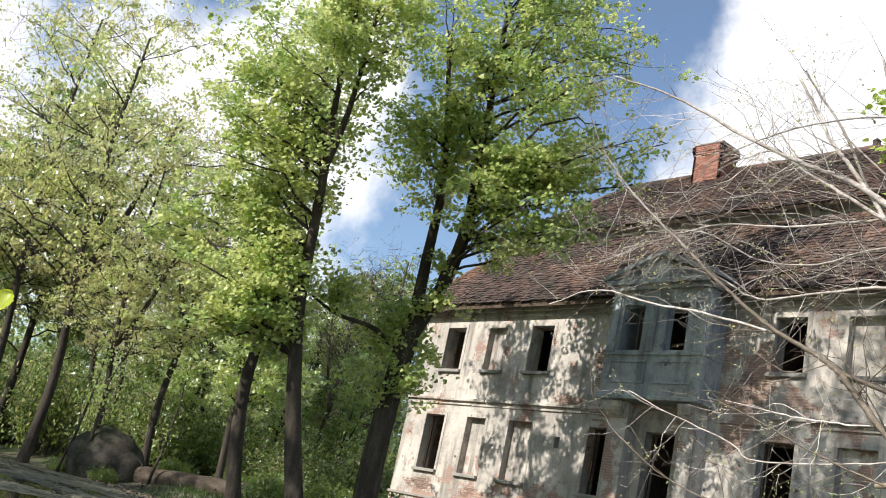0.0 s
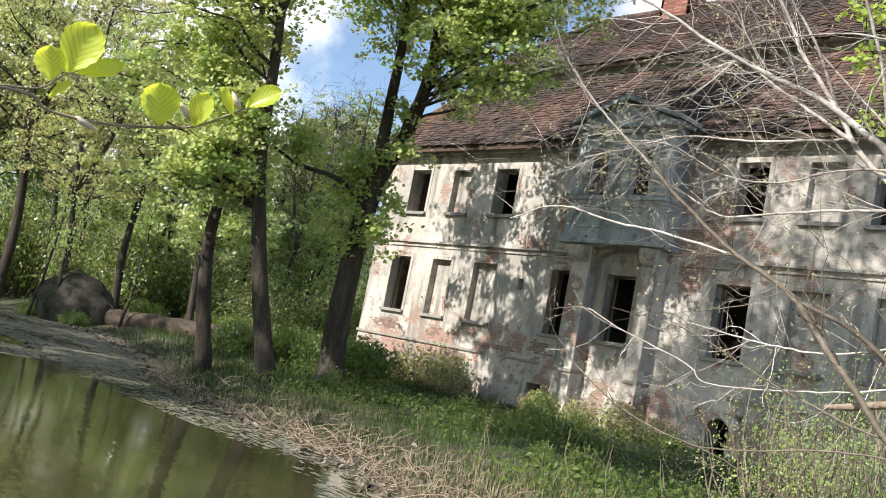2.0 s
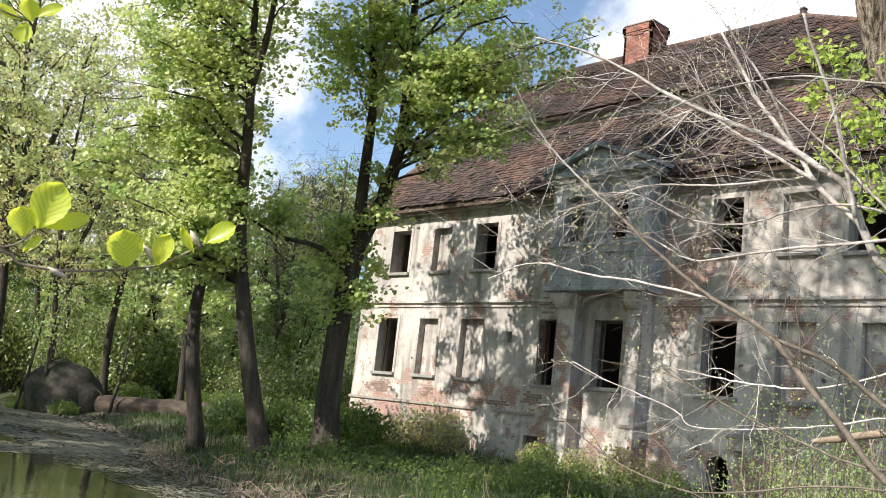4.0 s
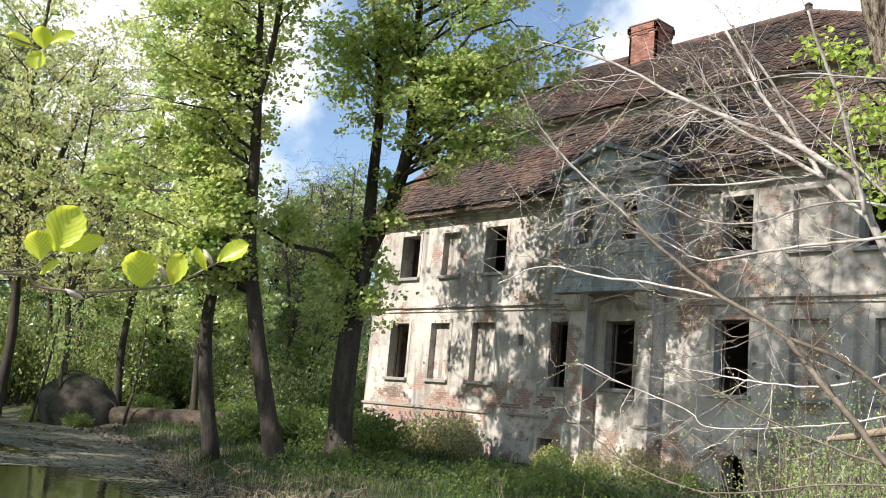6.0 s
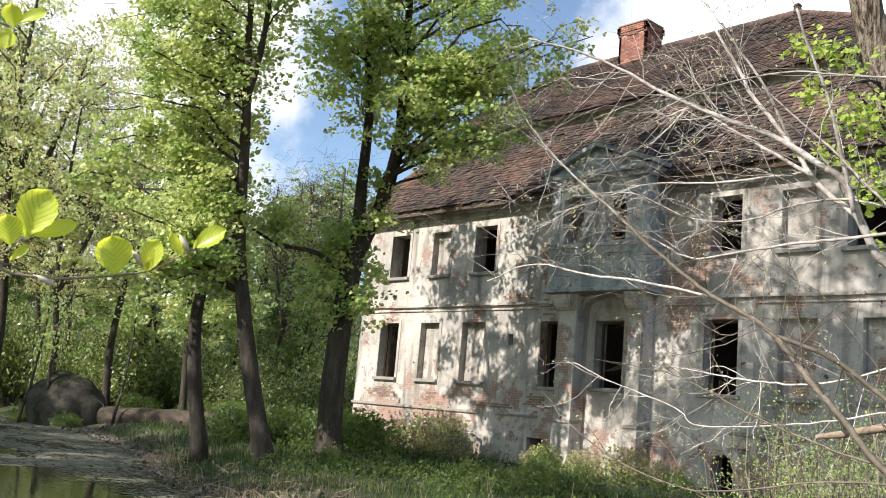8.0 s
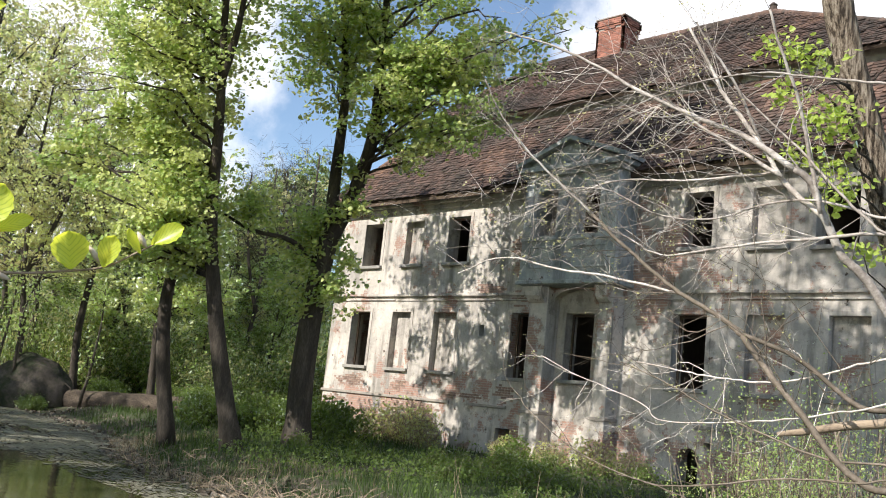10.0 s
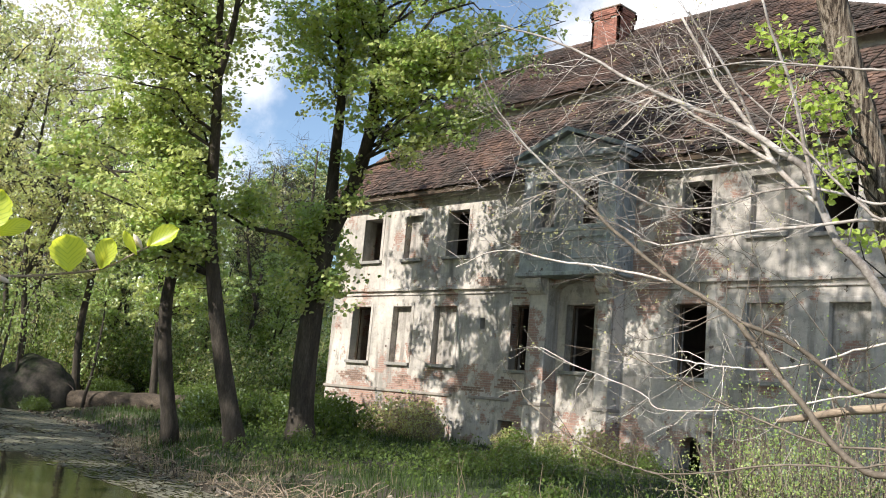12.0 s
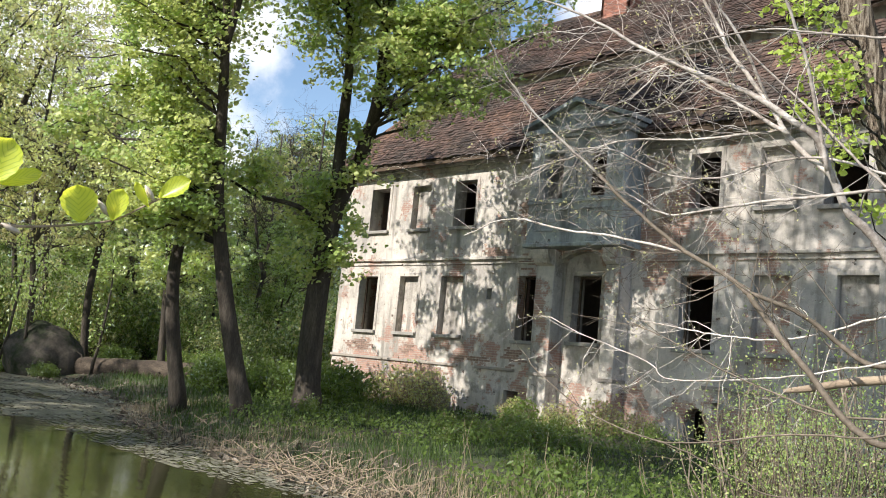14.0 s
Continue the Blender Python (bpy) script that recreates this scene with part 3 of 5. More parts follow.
while x < X1:
    L = rngh.uniform(0.7, 2.0)
    if rngh.random() > 0.3 and not (-19.3 < x + L and x < -15.5):
        m = Mesh()
        m.box(x, x + L, -0.07, 0.003, 1.46, 1.56 + rngh.uniform(-0.02, 0.02))
        part("plinth_ledge", m, MORTAR, house, bevel=0.015)
    x += L
for z, h, d in ((8.18, 0.07, 0.07), (8.36, 0.18, 0.18)):
    m = Mesh()
    m.box(X0 - d, -19.2, -d, 0.003, z, z + h)
    m.box(-15.6, X1 + d, -d, 0.003, z, z + h)
    m.box(X0 - d, X0 + 0.003, 0.004, DEPTH, z, z + h)
    part("cornice", m, PLASTER, house, bevel=0.02)

# the oriel on its two piers over the cellar entrance
OX0, OX1, OY = -19.15, -15.65, -0.95
oriel = part("oriel", wall_mesh(OX0, OX1, 5.36, 8.62, OY, OY + 0.32, [(-18.68, -17.88, 6.72, 8.12), (-17.05, -16.32, 6.72, 8.14)]), ORIEL, house, "rendered oriel in shade-blue grey with two window openings")
m = Mesh()
for a, b in ((OX0, OX0 + 0.3), (OX1 - 0.3, OX1)):
    m.box(a, b, OY + 0.32, 0.0, 5.36, 8.62)
m.box(OX0 + 0.3, OX1 - 0.3, OY + 0.32, 0.0, 5.36, 5.6)
part("oriel_side", m, ORIEL, oriel)
m = Mesh()
m.box(OX0 - 0.07, OX1 + 0.07, OY - 0.08, -0.003, 5.24, 5.36)
m.box(OX0 - 0.03, OX1 + 0.03, OY - 0.05, -0.003, 6.56, 6.66)
part("oriel_moulding", m, ORIEL, oriel, bevel=0.02)
m = Mesh()
for a, b in ((OX0 + 0.28, -17.55), (-17.2, OX1 - 0.28)):
    for q in ((a, b, 5.72, 5.78), (a, b, 6.34, 6.40), (a, a + 0.06, 5.781, 6.339), (b - 0.06, b, 5.781, 6.339)):
        m.box(q[0], q[1], OY - 0.035, OY + 0.003, q[2], q[3])
part("apron_panel", m, ORIEL, oriel, bevel=0.01)
for a in (OX0 + 0.02, -17.72, OX1 - 0.34):
    m = Mesh()
    m.box(a, a + 0.32, OY - 0.05, OY + 0.003, 6.66, 8.5)
    part("pilaster", m, ORIEL, oriel, bevel=0.015)
m = Mesh()
m.box(OX0 - 0.10, OX1 + 0.10, OY - 0.12, 0.3, 8.55, 8.70)
m.box(OX0 - 0.22, OX1 + 0.22, OY - 0.24, 0.6, 8.70, 8.86)
part("oriel_cornice", m, ORIEL, oriel, bevel=0.025)
m = Mesh()
cx = (OX0 + OX1) / 2
m.prism([(OX0 - 0.1, OY - 0.1, 8.863), (OX1 + 0.1, OY - 0.1, 8.863), (cx, OY - 0.1, 9.52)], (0, 2.4, 0))
part("pediment", m, ORIEL, oriel, "low triangular gable above the oriel")
for sgn in (-1, 1):
    m = Mesh()
    a, b = (cx + sgn * 2.05, 8.85), (cx, 9.58)
    m.prism([(a[0], OY - 0.28, a[1]), (b[0], OY - 0.28, b[1]), (b[0], OY - 0.28, b[1] + 0.13), (a[0], OY - 0.28, a[1] + 0.13)], (0, 2.6, 0))
    part("raking_cornice", m, ORIEL, oriel)
# two piers stand back from the oriel's front; quarter-round brackets carry its floor
PY = -0.60
for a, b in ((-18.93, -18.22), (-16.34, -15.85)):
    m = Mesh()
    m.box(a, b, PY, 0.0, -0.6, 5.24)
    pier = part("pier", m, PLASTER, house, bevel=0.03)
    m = Mesh()
    m.box(a - 0.04, b + 0.04, PY - 0.05, 0.0, 1.4, 1.5)
    part("pier_ledge", m, MORTAR, pier, bevel=0.015)
    m = Mesh()
    arc = [(0.33 * math.sin(u), 0.50 * (1 - math.cos(u))) for u in (0.0, 0.3, 0.6, 0.9, 1.2, 1.5)]
    m.prism([(a + 0.04, PY + 0.003, 4.735)] + [(a + 0.04, PY - y, 4.737 + z) for y, z in arc[1:]] + [(a + 0.04, PY + 0.003, 5.236)], (b - a - 0.08, 0, 0))
    part("bracket", m, PLASTER, pier)
m = Mesh()
for k in range(8):
    u0, u1 = math.pi * k / 8, math.pi * (k + 1) / 8
    mx, r, h, zb = -17.28, 0.935, 0.34, 4.86
    p = [(mx - r * math.cos(u0), -0.30, zb + h * math.sin(u0)), (mx - r * math.cos(u1), -0.30, zb + h * math.sin(u1)), (mx - r * math.cos(u1), -0.30, 5.237), (mx - r * math.cos(u0), -0.30, 5.237)]
    m.prism(p, (0, 0.297, 0))
part("arch", m, PLASTER, house, "shallow arch under the oriel floor", weld=True)

# ---- roof ----
RX0, RX1, RY0, RY1 = X0 - 0.5, X1 + 0.5, -0.5, DEPTH + 0.5
BX0, BX1, BY0, BY1 = -28.0, -8.2, 2.2, DEPTH - 2.2
UX0, UX1, UY0, UY1 = -28.35, -7.85, 1.8, DEPTH - 1.8
LOWER = [[(RX0, RY0, 8.55), (RX1, RY0, 8.55), (BX1, BY0, 11.7), (BX0, BY0, 11.7)], [(RX0, RY1, 8.55), (RX0, RY0, 8.55), (BX0, BY0, 11.7), (BX0, BY1, 11.7)],
         [(RX1, RY0, 8.55), (RX1, RY1, 8.55), (BX1, BY1, 11.7), (BX1, BY0, 11.7)], [(RX1, RY1, 8.55), (RX0, RY1, 8.55), (BX0, BY1, 11.7), (BX1, BY1, 11.7)]]
R0, R1, RZ = -25.3, -14.9, 15.75
UPPER = [[(UX0, UY0, 12.05), (UX1, UY0, 12.05), (R1, 6, RZ), (R0, 6, RZ)], [(UX0, UY1, 12.05), (UX0, UY0, 12.05), (R0, 6, RZ)],
         [(UX1, UY0, 12.05), (UX1, UY1, 12.05), (R1, 6, RZ)], [(UX1, UY1, 12.05), (UX0, UY1, 12.05), (R0, 6, RZ), (R1, 6, RZ)]]
roof = part("roof", Mesh(), ROOF_WOOD, house, "hipped mansard roof of weathered red-brown clay tiles")
for q in LOWER + UPPER:
    a, b, c = (Vector(p) for p in q[:3])
    m = Mesh()
    m.prism(q, -0.10 * (b - a).cross(c - a).normalized())
    part("boarding", m, ROOF_WOOD, roof)
m = Mesh()
m.box(BX0 + 0.02, BX1 - 0.02, BY0 + 0.02, BY0 + 0.2, 11.55, 12.3)
m.box(BX0 + 0.02, BX0 + 0.2, BY0 + 0.21, BY1, 11.55, 12.3)
m.box(BX1 - 0.2, BX1 - 0.02, BY0 + 0.21, BY1, 11.55, 12.3)
part("attic_wall", m, PLASTER, roof, "narrow plaster band between the two roof slopes")


def tile_panel(quad, rng, store, holes=()):
    """Rows of plain tiles up one slope; each is a thin wedge that laps the row below."""
    q = [np.array(p, float) for p in quad]
    A, B = q[0], q[1]
    D, C = (q[3], q[2]) if len(q) == 4 else (q[2], q[2])
    ex = (B - A) / np.linalg.norm(B - A)
    nrm = np.cross(B - A, D - A)
    nrm /= np.linalg.norm(nrm)
    up = np.cross(nrm, ex)
    length = np.dot(D - A, up)
    rows = int(length / 0.165)
    for r in range(rows):
        u = r / rows
        a, b = np.dot(A + (D - A) * u - A, ex), np.dot(B + (C - B) * u - A, ex)
        x = a + (0.09 if r % 2 else 0)
        while x < b - 0.1:
            wav = 0.02 + 0.018 * math.sin(0.8 * x + r * 0.05) + 0.014 * math.sin(0.33 * x + 0.21 * r)
            o = A + ex * x + up * (r * 0.165) + nrm * (0.03 + wav)
            x += 0.18
            gone = rng.random() < 0.022 or any(abs(o[0] - h[0]) < h[2] * rng.uniform(0.6, 1.1) and abs(r * 0.165 - h[1]) < h[3] for h in holes)
            if gone:
                continue
            o = o + ex * rng.normal(0, 0.006) + up * rng.normal(0, 0.02)
            tilt = 0.03 + abs(rng.normal(0, 0.016))
            w, L, t = 0.174, 0.29, 0.016
            sk = rng.normal(0, 0.02)
            p = [o + nrm * tilt, o + ex * w + nrm * tilt, o + ex * (w + sk) + up * L, o + ex * sk + up * L]
            mid = o + ex * (w / 2) - up * 0.03 + nrm * tilt
            top = [p[0], mid, p[1], p[2], p[3]]
            low = [v - nrm * t for v in top]
            store.append((top + low, o))
    return store


TILE_FACES = [(0, 1, 2, 3, 4), (0, 5, 6, 1), (1, 6, 7, 2), (2, 7, 8, 3), (4, 9, 5, 0)]
rngt = np.random.default_rng(11)
tiles = []
tile_panel(LOWER[0], rngt, tiles, [(-15.2, 1.0, 0.5, 0.35), (-14.2, 0.5, 0.35, 0.25), (-12.0, 2.9, 0.3, 0.2), (-17.5, 3.0, 0.3, 0.2)])
tile_panel(LOWER[1], rngt, tiles)
tile_panel(UPPER[0], rngt, tiles)
tile_panel(UPPER[1], rngt, tiles)
tile_panel(UPPER[2], rngt, tiles)
near_tiles = [t for t in tiles if -12.6 < t[1][0] < -9.4 and t[1][2] < 11.5 and t[1][1] < 2][:300]
keep = {id(t) for t in near_tiles}
m = Mesh()
for t in tiles:
    if id(t) not in keep:
        m.add(t[0], TILE_FACES)
tagged(part("tiles", m, TILE, roof, "overlapping weathered clay tiles"), kind="stuff")

# ridge and hip caps, finial
def caps(name, a, b, r=0.11):
    a, b = np.array(a, float), np.array(b, float)
    n = int(np.linalg.norm(b - a) / 0.36)
    for i in range(n):
        m = Mesh()
        p, q = a + (b - a) * i / n, a + (b - a) * (i + 1.12) / n
        m.tube([p, q], [r * 1.08, r * 0.95], 8)
        part(name, m, TILE, roof)


caps("ridge_cap", (R0, 6, RZ + 0.03), (R1, 6, RZ + 0.03))
caps("hip_cap", (UX0, UY0, 12.1), (R0, 6, RZ + 0.03))
caps("hip_cap", (UX1, UY0, 12.1), (R1, 6, RZ + 0.03))
caps("hip_cap", (RX0, RY0, 8.62), (BX0, BY0, 11.75))
m = Mesh()
m.tube([(R1, 6, RZ), (R1, 6, RZ + 0.22), (R1, 6, RZ + 0.27), (R1, 6, RZ + 0.36)], [0.16, 0.12, 0.15, 0.05], 8)
part("finial", m, TILE, roof)
m = Mesh()
m.box(RX0 + 0.05, RX1 - 0.05, RY0 + 0.02, RY0 + 0.10, 8.40, 8.52)
part("eaves_board", m, ROOF_WOOD, roof)


def chimney(x, y, z0, z1, w, d):
    """A stack laid in courses, each brick proud of the mortar, with a stepped head."""
    ch = part("chimney", Mesh(), MORTAR, house, "squat red brick chimney stack with a stepped head")
    m = Mesh()
    m.box(x - w / 2 + 0.012, x + w / 2 - 0.012, y - d / 2 + 0.012, y + d / 2 - 0.012, z0, z1)
    part("core", m, MORTAR, ch)
    bricks = Mesh()
    rows = int((z1 - z0) / 0.077)
    for r in range(rows):
        z = z0 + r * 0.077
        out = 0.07 if r >= rows - 3 else (0.035 if r >= rows - 5 else 0)
        dent = r == rows - 5
        for side in range(2):
            L, other = (w, d) if side == 0 else (d, w)
            u = -L / 2 - out - (0.13 if (r + side) % 2 else 0)
            while u < L / 2 + out - 0.02:
                a, b = max(u, -L / 2 - out), min(u + 0.25, L / 2 + out)
                u += 0.26
                if b - a < 0.05 or (dent and int(u / 0.26) % 2):
                    continue
                for s in (-1, 1):
                    f0, f1 = sorted((s * (other / 2 + out), s * (other / 2 - 0.1)))
                    if side == 0:
                        bricks.box(x + a, x + b, y + f0, y + f1, z, z + 0.067)
                    else:
                        bricks.box(x + f0, x + f1, y + a, y + b, z + 0.001, z + 0.066)
    tagged(part("bricks", bricks, BRICK, ch), kind="stuff")
    m = Mesh()
    m.box(x - w / 2 - 0.05, x + w / 2 + 0.05, y - d / 2 - 0.05, y + d / 2 + 0.05, z1 - 0.002, z1 + 0.06)
    part("chimney_cap", m, MORTAR, ch, bevel=0.02)


chimney(-21.05, 5.6, 14.4, 16.6, 1.25, 1.0)

# ---- trees on the bank ----
tree("broad_maple", "tall forked maple with fresh green leaves leaning over the bank", [
    ([(-21.16, -7.0, -0.3), (-21.24, -7.05, 1.8), (-21.09, -7.07, 3.99), (-20.83, -7.06, 5.57)], 0.36, 0.27),
    ([(-20.83, -7.06, 5.4), (-20.61, -7.26, 7.58), (-20.21, -7.58, 9.44), (-20.15, -8.0, 11.5), (-20.4, -8.4, 14)], 0.19, 0.05),
    ([(-20.83, -7.06, 5.4), (-20.26, -6.76, 7.02), (-19.7, -6.83, 8.54), (-19.25, -7.23, 10.1), (-18.87, -7.6, 11.8), (-18.6, -7.9, 14.5)], 0.24, 0.06),
    ([(-20.95, -7.07, 4.7), (-21.16, -8.0, 5.3), (-21.7, -9.0, 5.45), (-22.1, -9.7, 5.8)], 0.09, 0.03),
], [((-20.6, -7.6, 12.0), (3.0, 3.0, 3.0), 4), ((-17.8, -7.2, 12.4), (3.2, 3.0, 3.2), 4), ((-17.6, -6.9, 9.4), (2.6, 2.4, 1.7), 2.5), ((-18.8, -8.4, 10.6), (2.0, 2.0, 1.6), 1.2), ((-21.6, -7.4, 9.2), (2.0, 2.0, 1.2), 0.35), ((-21.6, -8.6, 6.2), (1.5, 1.5, 0.9), 1.2), ((-15.4, -6.4, 11.6), (2.0, 2.0, 2.2), 2.6), ((-17.2, -5.9, 8.7), (1.5, 1.4, 1.0), 1.6), ((-16.0, -5.8, 10.0), (1.5, 1.4, 1.3), 1.8), ((-19.2, -7.5, 16.0), (3.6, 3.4, 2.6), 3.2), ((-15.6, -7.2, 15.6), (2.8, 2.8, 2.4), 2.4), ((-21.2, -7.4, 4.4), (1.2, 1.0, 1.9), 1.3), ((-20.6, -7.0, 6.2), (1.4, 1.2, 0.9), 0.8), ((-21.3, -7.8, 7.4), (1.5, 1.5, 1.0), 0.8)],
    [LEAF_GREEN, LEAF_LIME], 3, leaf=0.115, limbs=112, twigs=10, per_twig=36, flare=1.45, lobed=True)
tree("slender_lime_tree", "tall straight lime tree with pale yellow-green leaves", [
    ([(-20.56, -9.34, -0.35), (-20.93, -9.83, 1.85), (-21.06, -10.21, 3.53), (-21.12, -10.56, 5.36), (-20.81, -10.89, 7.44), (-20.59, -11.16, 8.95), (-20.29, -11.5, 10.6), (-20.1, -11.7, 13.5)], 0.245, 0.05),
    ([(-20.6, -11.14, 8.8), (-20.22, -11.16, 9.7), (-19.9, -11.25, 10.6), (-19.5, -11.4, 13.0)], 0.12, 0.04),
], [((-21.6, -11.4, 11.8), (2.4, 2.6, 3.2), 3), ((-22.6, -12.4, 8.6), (1.9, 2.0, 2.0), 2.4), ((-21.6, -11.3, 6.4), (1.6, 1.8, 1.4), 1.3), ((-20.4, -10.9, 12.6), (2.0, 2.0, 2.6), 2.2), ((-21.0, -10.8, 4.6), (1.2, 1.2, 0.9), 0.5), ((-23.4, -12.4, 11.2), (1.8, 1.8, 2.2), 1.8), ((-23.6, -12.8, 7.0), (1.6, 1.6, 1.6), 1.6), ((-22.4, -11.8, 5.0), (1.5, 1.5, 1.1), 0.9)],
    [LEAF_LIME, LEAF_LIME, LEAF_GREEN], 8, leaf=0.11, limbs=76, twigs=10, per_twig=45, flare=1.35, lobed=True)
tree("thin_leaning_tree", "thin dark leaning trunk with a pale green crown", [
    ([(-23.04, -9.78, -0.35), (-23.29, -10.11, 1.73), (-23.31, -10.28, 3.24), (-23.25, -10.2, 4.48), (-22.99, -10.13, 5.89), (-23.2, -10.1, 8.0), (-23.9, -10.0, 11.0), (-24.4, -9.9, 14.0)], 0.21, 0.05),
], [((-25.2, -10.0, 13.4), (2.6, 2.6, 2.6), 3), ((-23.0, -10.3, 6.8), (1.8, 1.8, 1.6), 1), ((-23.6, -10.8, 5.0), (1.4, 1.4, 0.9), 0.4), ((-26.2, -9.4, 8.4), (2.0, 2.2, 1.8), 0.7), ((-27.5, -8.6, 6.6), (2.2, 1.5, 1.4), 1.6)], [LEAF_LIME, LEAF_GREEN], 12, leaf=0.11, limbs=25, twigs=9, per_twig=40, flare=1.3, lobed=True)

# ---- the wood behind ----
EYE_XY = (0.0, -22.7)


def spot(distance, bearing):
    """A place on the ground by its distance and bearing (degrees left of the facade's normal) from the viewer's stand."""
    x, y = EYE_XY[0] - distance * math.sin(radians(bearing)), EYE_XY[1] + distance * math.cos(radians(bearing))
    return x, y, float(ground_z(np.array(x), np.array(y)))


def scaled(x, y, z, turn_deg, s, sz=None):
    return pose(x, y, z, 0, 0, turn_deg) @ Matrix.Diagonal((s, s, sz or s, 1))


rngw = random.Random(21)
wood_kinds = []
for k, (mats, leaf, limbs, per, bare, clumps) in enumerate([
    ([LEAF_DARK, LEAF_GREEN], 0.18, 44, 38, 0.05, [((0, 0, 11.5), (3.6, 3.6, 4.2), 4), ((1.2, 0.5, 7.2), (3.2, 3.0, 2.0), 2), ((-1.6, -0.6, 5.6), (2.4, 2.4, 1.6), 1)]),
    ([LEAF_OLIVE, LEAF_LIME], 0.13, 48, 40, 0.26, [((0, 0, 12.0), (4.0, 4.0, 4.6), 4), ((2.2, 0, 8.0), (2.6, 2.6, 2.2), 1.6), ((-2.2, 0.8, 7.4), (2.4, 2.4, 2.0), 1.4)]),
    ([LEAF_LIME, LEAF_GREEN], 0.16, 40, 36, 0.08, [((0, 0, 9.0), (3.0, 3.0, 4.4), 3), ((-0.8, 0.4, 5.0), (2.6, 2.6, 1.8), 1.6)]),
    ([LEAF_OLIVE], 0.13, 46, 9, 0.72, [((0, 0, 11.0), (3.4, 3.4, 4.4), 3), ((0.6, 0, 6.6), (2.6, 2.6, 1.8), 1)]),
]):
    lean = (0.5, -0.4, 0.7, -0.7)[k]
    t = tree("woodland_tree", ("tall dark-leaved woodland tree among undergrowth", "old oak with sparse olive young leaves", "young pale green tree at the wood's edge", "half-bare tree with thin twigs and first leaves")[k],
             [([(0, 0, -0.2), (0.15, 0.1, 3), (lean * 0.6, 0, 6.5), (lean, 0.1, 10), (lean * 0.8, 0, 14)], 0.17, 0.04), ([(lean * 0.5, 0, 5.5), (lean * 0.5 + 1.0, 0.4, 8.5), (lean * 0.5 + 1.7, 0.6, 12)], 0.13, 0.04)],
             clumps, mats, 40 + k, leaf=leaf, limbs=limbs, twigs=9, per_twig=per, flare=1.3, group="woodland trees", bare=bare, single=False)
    wood_kinds.append(t)
first = [(44, 69.5, 1), (58, 61.5, 0), (41, 62.0, 2), (56, 57.0, 3)]
for t, (d, b, k) in zip([wood_kinds[1], wood_kinds[0], wood_kinds[2], wood_kinds[3]], first):
    t.matrix_basis = scaled(*spot(d, b), rngw.uniform(0, 360), 1.0)
PLACES = [(47, 72.5, 1, 1.45), (46, 66.2, 1, 1.15), (53, 69.0, 3, 1.2), (58, 74.5, 0, 1.5), (54, 75.5, 1, 1.6), (56, 77.5, 1, 1.2), (64, 66.5, 0, 1.05), (60, 64.0, 3, 1.0), (66, 70.5, 1, 1.25), (72, 62.0, 0, 0.85),
          (70, 58.5, 0, 0.8), (66, 55.0, 0, 0.75), (78, 60.0, 3, 0.95), (82, 56.5, 0, 0.85), (74, 53.0, 2, 0.9), (57, 54.6, 3, 1.15), (61, 56.0, 3, 1.1), (52, 64.6, 2, 0.9), (49, 59.6, 2, 0.62), (50, 55.8, 0, 0.5), (86, 65.0, 0, 1.1), (84, 72.0, 0, 1.3), (90, 68.0, 1, 1.3),
          (75, 78.0, 0, 1.3), (70, 82.0, 1, 1.2), (62, 86.0, 0, 1.2), (95, 50.5, 0, 0.8), (60, 54.2, 0, 0.95), (64, 56.2, 2, 1.05), (70, 54.8, 0, 1.1), (62, 58.3, 2, 1.0), (68, 57.0, 0, 1.0), (92, 58.0, 2, 1.0), (100, 62.0, 0, 1.0), (74, 92.0, 0, 1.3), (72, 100.0, 1, 1.3), (74, 110.0, 0, 1.3), (70, 122.0, 0, 1.3), (60, 135.0, 1, 1.2), (50, 150.0, 0, 1.2)]
for d, b, k, s in PLACES:
    copy_thing(wood_kinds[k], scaled(*spot(d, b), rngw.uniform(0, 360), s * rngw.uniform(0.9, 1.08), s * rngw.uniform(0.92, 1.1)))


# unseen row added on the bank behind the viewer, shading pond and far shore
for i in range(3, 12):
    x, y = -9.5 - 3.9 * i + rngw.uniform(-0.6, 0.6), -31.2 + rngw.uniform(-0.6, 0.6)
    copy_thing(wood_kinds[(0, 2, 0)[i % 3]], scaled(x, y, -0.3, rngw.uniform(0, 360), rngw.uniform(1.1, 1.25), rngw.uniform(1.2, 1.34)))


